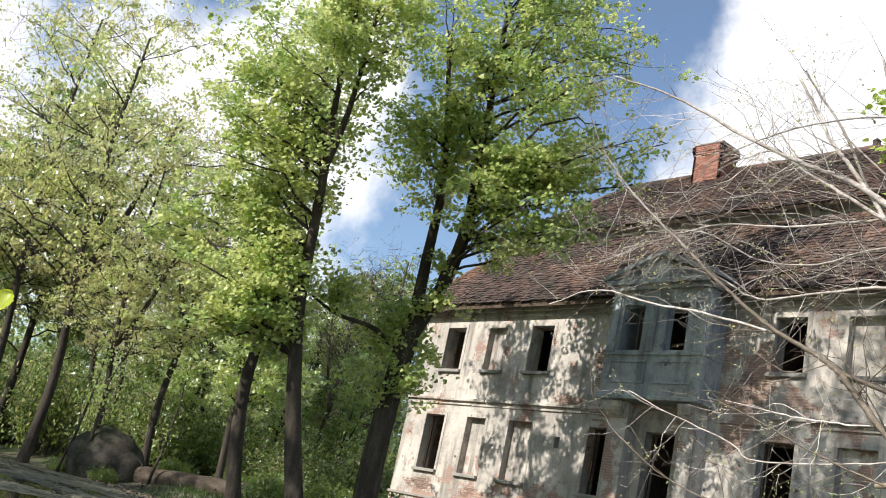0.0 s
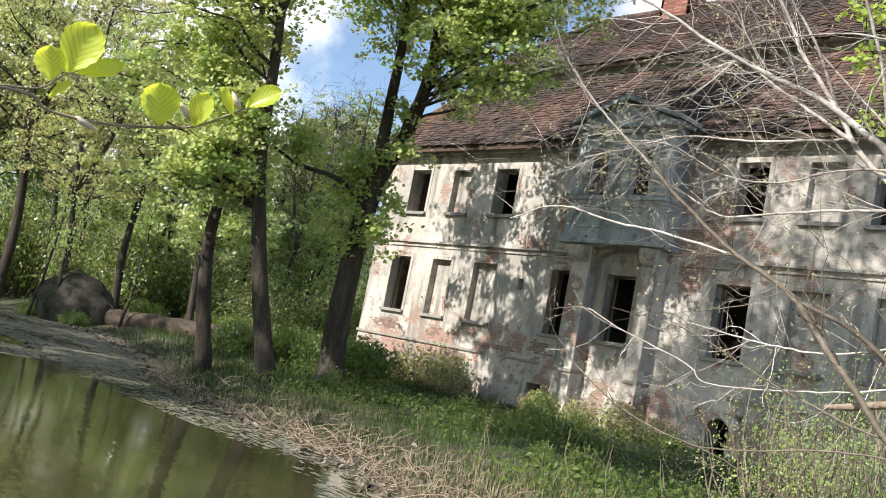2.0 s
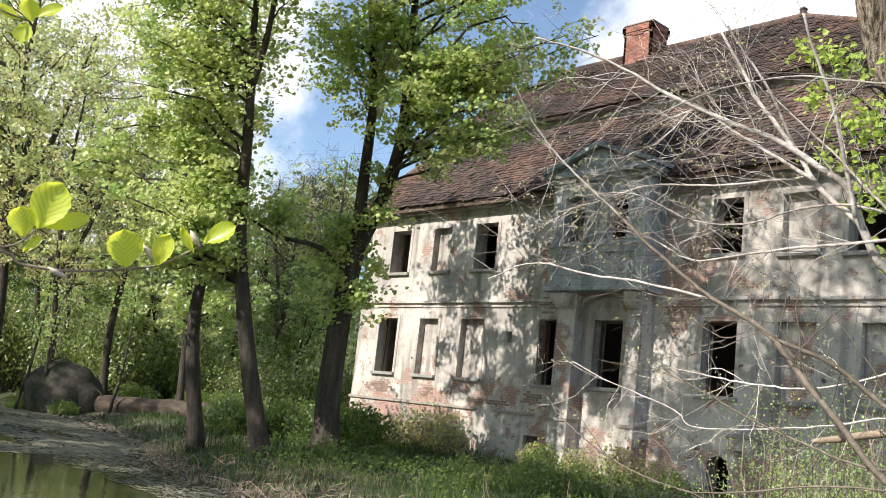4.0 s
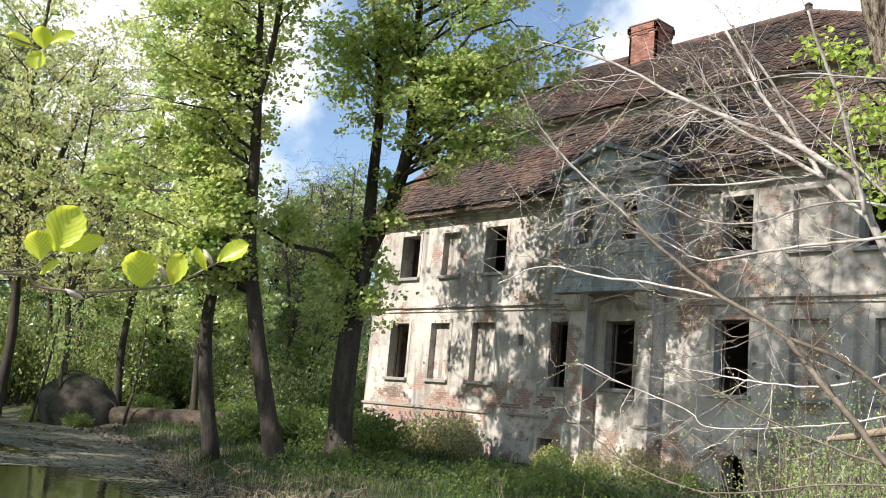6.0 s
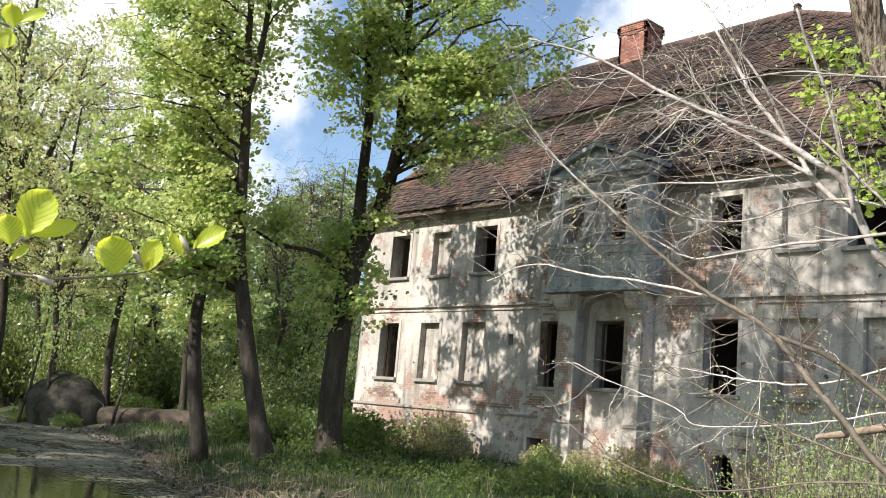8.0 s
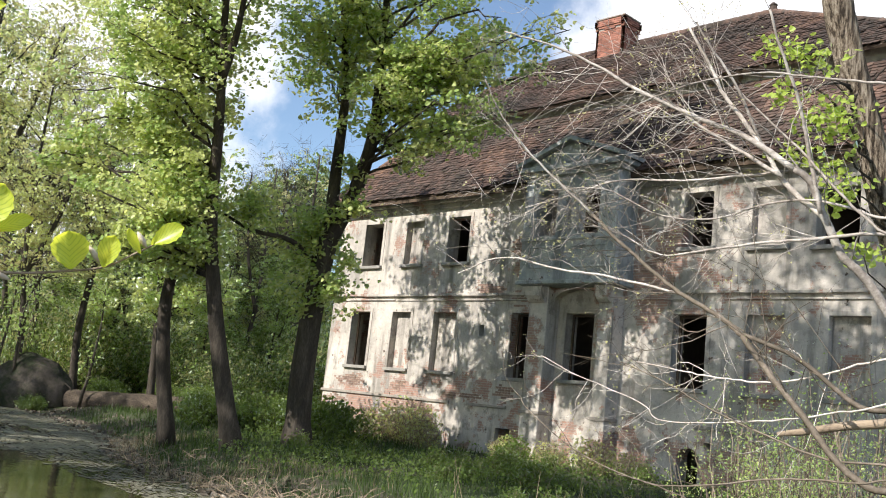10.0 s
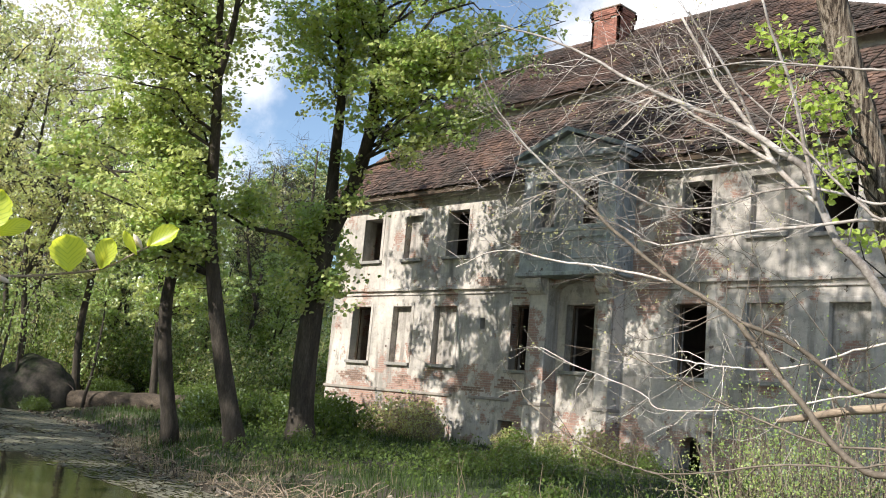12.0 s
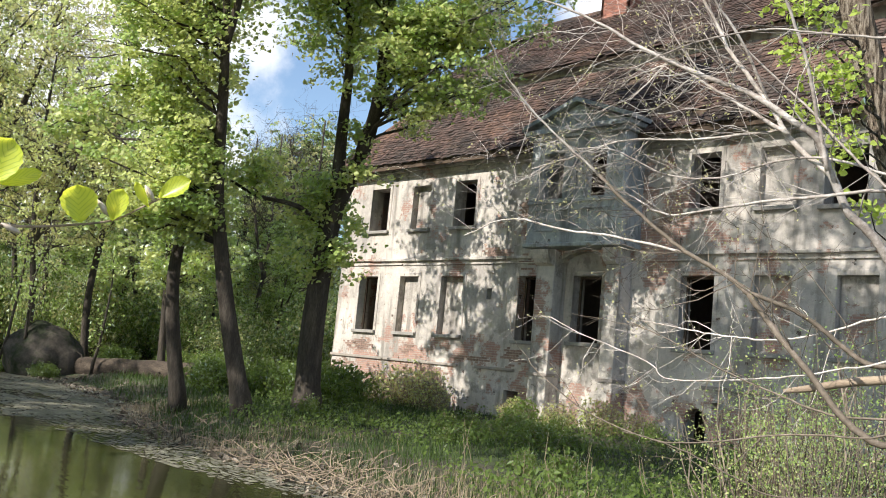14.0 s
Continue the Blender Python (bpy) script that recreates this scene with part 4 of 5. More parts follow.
def bush(name, label, mats, seed, leaf, stems, per, size, at, group="undergrowth", twig_mat=None, spread=1.0):
    """Many thin stems from one root, each with leaves along its upper part."""
    rng = np.random.default_rng(seed)
    root = thing(name, label, "bush", group, at=at)
    wood, pts = Mesh(), [[] for _ in mats]
    for i in range(stems):
        a = rng.uniform(0, 2 * math.pi)
        r = math.sqrt(rng.uniform(0.02, 1)) * spread
        tip = np.array([math.cos(a) * r * size[0], math.sin(a) * r * size[1], size[2] * (1.05 - 0.55 * r * r / spread ** 2) * rng.uniform(0.7, 1.08)])
        base = np.array([tip[0] * 0.35, tip[1] * 0.35, -0.15])
        st = wander(base, tip, 5, 0.18, rng)
        wood.tube(st, [0.016, 0.014, 0.011, 0.009, 0.006, 0.003], 3)
        q = np.array([along(st, u) for u in rng.uniform(0.3, 1.05, per)]) + rng.standard_normal((per, 3)) * np.array([0.16, 0.16, 0.12]) * max(size)* 0.6
        q[:, 2] = np.maximum(q[:, 2], 0.03)
        pts[rng.integers(len(mats))].append(q)
    tagged(part("stemwork", wood, twig_mat or BARK, root), kind="stuff")
    for m_, p in zip(mats, pts):
        if p:
            m = Mesh()
            leaves(m, np.concatenate(p), leaf, rng, up=0.7)
            part("foliage", m, m_, root)
    return root


def on_ground(x, y, dz=0.0):
    return x, y, float(ground_z(np.array(x), np.array(y))) + dz


b_dark = bush("elder_bush", "low dark green elder bush at the wall's foot", [LEAF_DARK], 60, 0.12, 90, 36, (1.3, 1.3, 1.25), on_ground(-26.2, -4.6))
for x, y, s in ((-24.6, -4.9, 0.95), (-23.0, -4.3, 1.0), (-27.8, -5.6, 1.0), (-29.3, -5.0, 0.9), (-25.4, -3.2, 1.0)):
    copy_thing(b_dark, scaled(*on_ground(x, y), rngw.uniform(0, 360), s))
for x, y, q in ((-44.6, -6.4, 0.7), (-42.6, -7.4, 0.6), (-39.4, -6.9, 0.5), (-41.0, -3.0, 0.8), (-38.2, -1.6, 0.8), (-45.5, -4.6, 1.0), (-35.0, -1.8, 0.9)):
    copy_thing(b_dark, scaled(*on_ground(x, y), rngw.uniform(0, 360), q))
b_wood = bush("hazel_bush", "tall loose hazel bush in the wood's undergrowth", [LEAF_DARK, LEAF_DARK, LEAF_GREEN, LEAF_DARK, LEAF_OLIVE], 61, 0.15, 70, 40, (1.9, 1.9, 3.4), spot(47, 60.5))
for i in range(160):
    d, b = rngw.uniform(42, 78), rngw.uniform(52.0, 84)
    x, y, z = spot(d, b)
    if (d < 50 and 61.5 < b < 73) or x > -31.5 or float(pond_distance(np.array(x), np.array(y))) < 1.2:
        continue
    copy_thing(b_wood, scaled(x, y, z, rngw.uniform(0, 360), rngw.uniform(0.7, 1.35), rngw.uniform(0.6, 1.6)))
for i in range(70):
    d, b = rngw.uniform(70, 92), rngw.uniform(56.0, 84)
    x, y, z = spot(d, b)
    copy_thing(b_wood, scaled(x, y, z, rngw.uniform(0, 360), rngw.uniform(1.3, 1.9), rngw.uniform(1.2, 1.9)))
for i in range(40):
    x, y, z = spot(rngw.uniform(96, 116), 54.0 + 0.78 * i)
    copy_thing(b_wood, scaled(x, y, z, rngw.uniform(0, 360), rngw.uniform(2.4, 3.2), rngw.uniform(2.6, 3.6)))
b_pale = bush("bramble_bush", "pale dry-leaved bramble against the wall", [LEAF_OLIVE, STRAW, LEAF_LIME], 62, 0.11, 60, 20, (0.9, 0.8, 1.5), on_ground(-23.6, -1.2), twig_mat=DEADWOOD)
for x, y, s in ((-22.6, -1.4, 1.0), (-24.8, -1.0, 0.9), (-21.8, -1.7, 0.7), (-16.5, -2.0, 0.6), (-15.4, -1.6, 0.75), (-18.2, -1.9, 0.6), (-14.4, -1.5, 0.55)):
    copy_thing(b_pale, scaled(*on_ground(x, y), rngw.uniform(0, 360), s))
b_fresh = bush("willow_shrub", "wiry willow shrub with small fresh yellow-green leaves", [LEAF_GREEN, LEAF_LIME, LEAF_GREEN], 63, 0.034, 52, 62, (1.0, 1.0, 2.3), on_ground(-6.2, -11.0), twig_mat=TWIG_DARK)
for x, y, s in ((-5.0, -11.6, 1.05), (-4.4, -12.6, 0.8), (-6.3, -8.8, 0.9), (-5.2, -9.6, 1.1)):
    copy_thing(b_fresh, scaled(*on_ground(x, y), rngw.uniform(0, 360), s))

b_herb = bush("nettle_clump", "clump of fresh green nettles and herbs in the grass", [LEAF_DARK], 64, 0.085, 46, 26, (0.55, 0.55, 0.75), on_ground(-17.6, -2.2), group="herbs on the bank", twig_mat=DEADWOOD)
for i in range(30):
    x, y = rngw.uniform(-21.5, -8.5), rngw.uniform(-10.5, -1.4)
    if float(pond_distance(np.array(x), np.array(y))) < 2.2 or (x < -18.8 and y > -5.5):
        continue
    copy_thing(b_herb, scaled(*on_ground(x, y), rngw.uniform(0, 360), rngw.uniform(0.5, 1.1), rngw.uniform(0.35, 0.8)))

# the boulder and the fallen log on the far bank
bm = bmesh.new()
bmesh.ops.create_icosphere(bm, subdivisions=4, radius=1.0)
for v in bm.verts:
    v.co *= 1 + noise.fractal(v.co * 1.1, 1.0, 2.0, 5) * 0.19
    v.co = Vector((v.co.x * 1.8, v.co.y * 1.3, max(v.co.z, -0.6) * 1.55))
me = bpy.data.meshes.new("boulder")
bm.to_mesh(me)
bm.free()
me.materials.append(BOULDER)
me.shade_smooth()
boulder = tagged(new("boulder", me), "large rounded brown boulder with dark moss", "boulder")
boulder.matrix_basis = pose(-41.0, -6.4, 0.1, 0, 0, 30)
fallen = thing("fallen_log", "thick fallen tree trunk lying on the bank", "log", at=(0, 0, 0))
rngf = np.random.default_rng(5)
m = Mesh()
log = smooth_path([(-39.6, -5.3, -0.10), (-37.0, -4.6, 0.05), (-34.3, -4.0, 0.18), (-32.0, -3.3, 0.25)], 5)
m.tube(log, [0.47 - 0.006 * i + 0.02 * math.sin(i * 1.7) for i in range(len(log))], 14)
part("trunk", m, DEADWOOD_DARK, fallen, smooth=True)
for i in range(5):
    a = np.asarray(log[3 * i + 1])
    m = Mesh()
    e = a + np.array([rngf.normal(0, 0.5), -0.5, rngf.uniform(-0.3, 0.9)])
    m.tube(wander(a, e, 4, 0.2, rngf), [0.06, 0.05, 0.04, 0.03, 0.02], 6)
    part("broken_limb", m, BARK, fallen)
# thin saplings by the water
for base, top in (((-38.0, -5.6), (0.3, 0.2, 4.6)), ((-41.8, -8.0), (0.6, 0.3, 6.0)), ((-41.2, -7.4), (1.0, 0.5, 6.0))):
    sp = thing("sapling", "thin dark sapling leaning by the water", "sapling", "saplings")
    x, y, z = on_ground(*base, -0.1)
    m = Mesh()
    pp = wander((x, y, min(z, -0.5)), (x + top[0], y + top[1], top[2]), 7, 0.07, rngf)
    m.tube(pp, [0.075, 0.068, 0.06, 0.052, 0.044, 0.036, 0.028, 0.018], 7)
    part("trunk", m, BARK, sp, smooth=True)
    q = []
    for _ in range(14):
        a = np.asarray(along(pp, rngf.uniform(0.4, 1.0)))
        e = a + rngf.standard_normal(3) * np.array([0.7, 0.7, 0.4])
        m = Mesh()
        m.tube(wander(a, e, 3, 0.2, rngf), [0.016, 0.012, 0.008, 0.004], 4)
        part("twig", m, BARK, sp)
        q.append(np.linspace(a, e, 22) + rngf.standard_normal((22, 3)) * 0.2)
    m = Mesh()
    leaves(m, np.concatenate(q), 0.14, rngf)
    part("crown", m, LEAF_GREEN, sp)

# ---- bank: grass, litter, scum ----
def blades(mesh, pos, height, width, rng, bend=0.45):
    n = len(pos)
    a = rng.uniform(0, 2 * math.pi, n)
    h = height * rng.uniform(0.5, 1.3, n)
    side = np.stack([np.cos(a), np.sin(a), np.zeros(n)], 1) * width * 0.5
    lean = np.stack([-np.sin(a), np.cos(a), np.zeros(n)], 1) * (h * bend * rng.uniform(0.2, 1.4, n))[:, None]
    up = np.zeros((n, 3))
    up[:, 2] = h
    v = np.stack([pos - side, pos + side, pos + up * 0.55 + lean * 0.35 + side * 0.8, pos + up * 0.55 + lean * 0.35 - side * 0.8, pos + up + lean], 1).reshape(-1, 3)
    f = []
    for i in range(n):
        k = 5 * i
        f += [(k, k + 1, k + 2, k + 3), (k + 3, k + 2, k + 4)]
    mesh.add(v, f)


def scatter(n, x0, x1, y0, y1, rng, near, far, patch=None):
    x, y = rng.uniform(x0, x1, n), rng.uniform(y0, y1, n)
    s = pond_distance(x, y)
    ok = (s > near) & (s < far) & (y < -0.25)
    if patch is not None:
        ok &= (ripple(x * patch, y * patch) + rng.normal(0, 0.35, n)) > 0
    x, y = x[ok], y[ok]
    return np.stack([x, y, ground_z(x, y) - 0.01], 1)


rngg = np.random.default_rng(9)
for name, mat, n, box, near, far, h, w, patch, label in (
    ("grass", GRASS, 52000, (-24, 0, -19, -0.5), 0.7, 40, 0.12, 0.013, 0.9, "fresh green grass on the bank"),
    ("tall_grass", GRASS, 15000, (-20, -1, -17, -3), 0.9, 8, 0.30, 0.014, 1.4, "tufts of taller green grass"),
    ("dry_grass", STRAW, 36000, (-26, -1, -18, -7), 0.1, 3.4, 0.22, 0.010, 0.8, "dry straw-coloured grass along the shore"),
    ("grass_under_trees", GRASS, 9000, (-36, -20, -12, -0.5), 0.8, 40, 0.26, 0.02, None, "dark grass beneath the trees"),
):
    m = Mesh()
    p = scatter(n, *box, rngg, near, far, patch)
    blades(m, p, h, w, rngg)
    tagged(new(name, m.data(name, mat)), label, "grass", kind="stuff")
m = Mesh()
p = scatter(34000, -24, -4, -17, -1, rngg, 1.6, 40, 0.75)
p[:, 2] += rngg.uniform(0.05, 0.42, len(p))
leaves(m, p, 0.075, rngg, up=1.2)
tagged(new("nettles", m.data("nettles", LEAF_DARK)), "low green nettles and herbs on the bank", "herbs", kind="stuff")
m = Mesh()
p = scatter(15000, -46, -3, -20, -4, rngg, -0.25, 2.0)
p[:, 2] = np.maximum(p[:, 2], WATER_Z) + 0.015
leaves(m, p, 0.14, rngg, up=4.0)
tagged(new("leaf_litter", m.data("leaf_litter", MUD)), "dead leaves and wet litter along the waterline", "leaf litter", kind="stuff")
m = Mesh()
for x, y, z in np.concatenate([scatter(900, -26, -5, -16, -8, rngg, -0.1, 1.6), scatter(600, -15.5, -7.5, -16, -12, rngg, 0.0, 1.5)]):
    a = rngg.uniform(0, 2 * math.pi)
    L = rngg.uniform(0.2, 0.8)
    e = np.array([x + L * math.cos(a), y + L * math.sin(a), 0])
    e[2] = float(ground_z(e[0], e[1])) + rngg.uniform(0.02, 0.3)
    m.tube(wander((x, y, max(z, WATER_Z) + 0.02), e, 3, 0.2, rngg), [0.011, 0.009, 0.007, 0.004], 4)
tagged(new("fallen_twigs", m.data("fallen_twigs", DEADWOOD)), "dry pale twigs lying on the bank", "twigs", kind="stuff")
m = Mesh()
sx, sy = rngg.uniform(-52, -8, 130000), rngg.uniform(-17.5, -6, 130000)
sd = pond_distance(sx, sy)
wide = np.where(sx < -22, 5.2, 0.6 + 0.12 * (-8 - sx))
ok = (sd > -wide) & (sd < 0.4) & (ripple(sx * 0.8, sy * 2.1) + rngg.normal(0, 0.4, len(sx)) > -0.5 * sd / wide - 0.55)
for n, (x, y) in enumerate(list(zip(sx[ok], sy[ok]))[:24000]):
    r = rngg.uniform(0.02, 0.085 if x < -22 else 0.05) * (2.0 if rngg.random() < 0.1 else 1)
    u = 2 * math.pi * np.arange(6) / 6
    m.add(np.stack([x + 1.9 * r * rngg.uniform(0.6, 1.2, 6) * np.cos(u), y + 0.8 * r * rngg.uniform(0.6, 1.2, 6) * np.sin(u), np.full(6, WATER_Z + 0.002 + 0.0003 * (n % 20))], 1), [tuple(range(6))])
tagged(new("pond_scum", m.data("pond_scum", SCUM)), "pale floating scum and duckweed along the shore", "scum", kind="stuff")

# dead stalks sticking up from the bank
for i in range(34):
    x, y = rngg.uniform(-13.5, -4), rngg.uniform(-15.5, -8)
    if float(pond_distance(np.array(x), np.array(y))) < 0.3:
        continue
    m = Mesh()
    h = rngg.uniform(0.35, 0.95)
    z = float(ground_z(x, y))
    m.tube(wander((x, y, z - 0.05), (x + rngg.normal(0, 0.2), y + rngg.normal(0, 0.2), z + h), 3, 0.12, rngg), [0.009, 0.008, 0.006, 0.003], 4)
    tagged(new("dead_stalk", m.data("dead_stalk", STRAW)), "dry pale stalk standing in the grass", "stalk", "dead stalks")

# ---- the bare shrub before the facade ----
shrub = thing("bare_shrub", "leafless sprawling shrub with pale twigs over the bank", "shrub", at=(0, 0, 0))
rngs = np.random.default_rng(77)
buds = []


def sprig(mesh, start, direction, length, r, depth):
    d = direction / np.linalg.norm(direction)
    end = start + d * length + np.array([0, 0, -0.10 * length])
    path = wander(start, end, 6, 0.11, rngs, rngs.normal(0, 0.15))
    mesh.tube(path, [r * (1 - 0.75 * i / 6) for i in range(7)], 4 if r > 0.004 else 3)
    if rngs.random() < 0.5:
        buds.append(path[-1])
        buds.append(path[3])
    if depth:
        for _ in range(rngs.integers(1, 4)):
            u = rngs.uniform(0.25, 0.95)
            sprig(mesh, np.asarray(along(path, u)), d * 0.8 + rngs.standard_normal(3) * 0.62, length * rngs.uniform(0.3, 0.6), r * 0.62, depth - 1)


def bough(guide, r0, r1, n, bark=TWIG):
    """One limb through its guide points with n side twigs that run on outwards, each with its own sprigs."""
    m = Mesh()
    p = smooth_path(guide, 6)
    p = [p[0]] + [q + rngs.normal(0, 0.002, 3) for q in p[1:]]
    m.tube(p, [r0 + (r1 - r0) * i / (len(p) - 1) for i in range(len(p))], 8)
    lo = 0.42 if guide[0][2] < 0 else 0.08
    for _ in range(n):
        u = rngs.uniform(lo, 1.0)
        j = min(int(u * (len(p) - 1)), len(p) - 2)
        tan = (p[j + 1] - p[j]) / np.linalg.norm(p[j + 1] - p[j])
        d = tan * 0.9 + rngs.standard_normal(3) * np.array([0.5, 0.4, 0.55])
        sprig(m, along(p, u), d, rngs.uniform(0.3, 1.05) * (0.75 if r0 < 0.011 else 1.0), max(0.0028, (r0 + (r1 - r0) * u) * 0.26), 2 if n > 10 else 1)
    part("branch", m, bark, shrub, smooth=True)


# boughs passed TWIG_DARK carry their shade in the bark colour
bough([(-1.50, -16.30, -0.40), (-1.61, -16.39, 0.42), (-2.00, -16.49, 1.52), (-2.18, -16.46, 2.00), (-2.33, -16.54, 2.29), (-2.44, -16.60, 2.48), (-2.56, -16.65, 2.61), (-2.65, -16.73, 2.85), (-2.72, -16.81, 3.08), (-2.81, -16.86, 3.16)], 0.036, 0.024, 4)
bough([(-2.81, -16.86, 3.16), (-3.11, -16.97, 3.39), (-3.38, -17.05, 3.52), (-3.63, -17.14, 3.65), (-3.88, -17.24, 3.79), (-4.11, -17.35, 3.95), (-4.39, -17.52, 4.10), (-4.72, -17.74, 4.21)], 0.022, 0.006, 30)
bough([(-2.66, -16.72, 2.85), (-2.89, -16.84, 3.09), (-3.00, -16.90, 3.30), (-3.13, -16.98, 3.51), (-3.25, -17.05, 3.69), (-3.32, -17.11, 3.87), (-3.44, -17.25, 4.16)], 0.02, 0.009, 12)
bough([(-3.00, -16.90, 3.29), (-3.16, -17.07, 3.75), (-3.29, -17.16, 3.98), (-3.39, -17.23, 4.18)], 0.011, 0.006, 6)
bough([(-2.88, -16.88, 3.11), (-3.18, -16.99, 3.32), (-3.38, -17.03, 3.46), (-3.63, -17.13, 3.64), (-3.86, -17.15, 3.61)], 0.015, 0.005, 22)
bough([(-2.64, -16.81, 2.86), (-2.69, -16.91, 3.23), (-2.71, -16.97, 3.44), (-2.74, -17.05, 3.65), (-2.81, -17.18, 3.95), (-2.83, -17.26, 4.13)], 0.015, 0.008, 5)
bough([(-1.50, -16.30, -0.40), (-1.54, -16.66, 1.26), (-1.85, -17.11, 3.39), (-2.03, -17.11, 3.52), (-2.27, -17.10, 3.59), (-2.60, -17.14, 3.67), (-2.91, -17.18, 3.74), (-3.32, -17.26, 3.72), (-3.69, -17.32, 3.63), (-4.03, -17.36, 3.49)], 0.011, 0.004, 14)
bough([(-1.50, -16.30, -0.40), (-1.57, -16.51, 0.83), (-1.93, -16.77, 2.45), (-2.27, -16.84, 2.73), (-2.54, -16.89, 3.02), (-2.74, -16.91, 3.26), (-2.96, -16.96, 3.49), (-3.18, -17.03, 3.74)], 0.012, 0.006, 8)
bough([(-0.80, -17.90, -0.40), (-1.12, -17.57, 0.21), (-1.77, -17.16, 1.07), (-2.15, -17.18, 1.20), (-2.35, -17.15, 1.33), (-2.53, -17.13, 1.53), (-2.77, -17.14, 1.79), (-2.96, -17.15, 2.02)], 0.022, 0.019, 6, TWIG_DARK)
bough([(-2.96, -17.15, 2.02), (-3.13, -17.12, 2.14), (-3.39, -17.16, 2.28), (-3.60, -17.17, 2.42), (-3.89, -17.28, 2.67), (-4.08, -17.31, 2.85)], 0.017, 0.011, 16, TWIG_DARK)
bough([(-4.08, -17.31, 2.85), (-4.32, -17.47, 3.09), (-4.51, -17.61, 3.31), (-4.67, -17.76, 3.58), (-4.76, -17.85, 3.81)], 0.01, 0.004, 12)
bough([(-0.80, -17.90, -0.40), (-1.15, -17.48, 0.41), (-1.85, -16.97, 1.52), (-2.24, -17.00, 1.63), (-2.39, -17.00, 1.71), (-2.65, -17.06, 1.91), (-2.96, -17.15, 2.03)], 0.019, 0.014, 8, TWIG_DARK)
bough([(-3.42, -17.11, 2.29), (-3.90, -17.32, 2.39), (-4.25, -17.47, 2.43), (-4.51, -17.58, 2.49), (-4.72, -17.63, 2.48), (-4.97, -17.71, 2.37)], 0.01, 0.004, 9)
bough([(-1.50, -16.30, -0.40), (-1.59, -16.48, 0.92), (-1.96, -16.71, 2.64), (-2.27, -16.73, 2.72), (-2.72, -16.79, 2.70), (-3.08, -16.83, 2.68), (-3.42, -16.88, 2.64), (-3.74, -16.93, 2.61), (-4.02, -17.01, 2.75), (-4.26, -17.06, 2.83)], 0.016, 0.005, 34)
bough([(-0.80, -17.90, -0.40), (-1.17, -17.45, 0.59), (-1.88, -16.89, 1.91), (-2.21, -16.91, 1.92), (-2.59, -16.95, 1.80), (-2.89, -16.98, 1.75), (-3.17, -17.01, 1.76), (-3.38, -17.02, 1.78), (-3.75, -17.14, 1.83)], 0.009, 0.004, 16)
bough([(-0.80, -17.90, -0.40), (-1.15, -17.48, 0.45), (-1.85, -16.97, 1.60), (-2.31, -17.03, 1.61), (-2.64, -17.03, 1.54), (-3.10, -17.11, 1.47), (-3.49, -17.19, 1.45), (-3.67, -17.15, 1.55), (-4.10, -17.31, 1.70), (-4.39, -17.37, 1.82)], 0.008, 0.003, 13)
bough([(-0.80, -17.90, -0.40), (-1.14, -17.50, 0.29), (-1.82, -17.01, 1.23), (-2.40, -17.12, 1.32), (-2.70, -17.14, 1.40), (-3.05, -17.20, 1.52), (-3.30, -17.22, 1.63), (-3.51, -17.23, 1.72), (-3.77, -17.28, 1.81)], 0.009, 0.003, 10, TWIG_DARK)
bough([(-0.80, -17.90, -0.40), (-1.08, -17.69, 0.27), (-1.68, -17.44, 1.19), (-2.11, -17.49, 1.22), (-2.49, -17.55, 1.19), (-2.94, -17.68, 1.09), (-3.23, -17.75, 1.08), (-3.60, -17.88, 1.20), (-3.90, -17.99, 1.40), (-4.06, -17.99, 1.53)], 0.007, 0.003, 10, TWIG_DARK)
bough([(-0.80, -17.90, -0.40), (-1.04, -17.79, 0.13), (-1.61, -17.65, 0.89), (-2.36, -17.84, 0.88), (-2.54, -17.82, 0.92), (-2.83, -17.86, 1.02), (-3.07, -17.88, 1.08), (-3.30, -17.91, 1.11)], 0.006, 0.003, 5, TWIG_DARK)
bough([(-1.50, -16.30, -0.40), (-1.59, -16.49, 0.93), (-1.96, -16.72, 2.66), (-2.30, -16.77, 2.82), (-2.67, -16.81, 2.95), (-3.04, -16.84, 2.94), (-3.37, -16.84, 2.87), (-3.76, -16.93, 2.90), (-4.16, -17.10, 3.09), (-4.57, -17.24, 3.08)], 0.012, 0.004, 30)
bough([(-2.85, -16.77, 3.18), (-3.26, -16.84, 3.16), (-3.62, -16.90, 3.15), (-4.05, -17.04, 3.16), (-4.46, -17.17, 3.04), (-4.77, -17.25, 2.96)], 0.01, 0.004, 34)
m = Mesh()
b = np.array(buds)
b = b[rngs.random(len(b)) < 0.4]
b = np.repeat(b, 3, axis=0) + rngs.normal(0, 0.02, (len(b) * 3, 3))
leaves(m, b, 0.017, rngs)
tagged(part("bud_mass", m, LEAF_OLIVE, shrub, "opening olive-brown buds"), kind="stuff")
broken = thing("broken_bough", "pale broken bough lodged in the shrub", "branch", at=(0, 0, 0))
m = Mesh()
bp = wander((-1.9, -16.55, 1.66), (-2.93, -16.67, 1.44), 7, 0.05, rngs)
m.tube(bp, [0.034, 0.033, 0.031, 0.03, 0.029, 0.027, 0.025, 0.016], 8)
part("bough", m, DEADWOOD, broken, smooth=True)

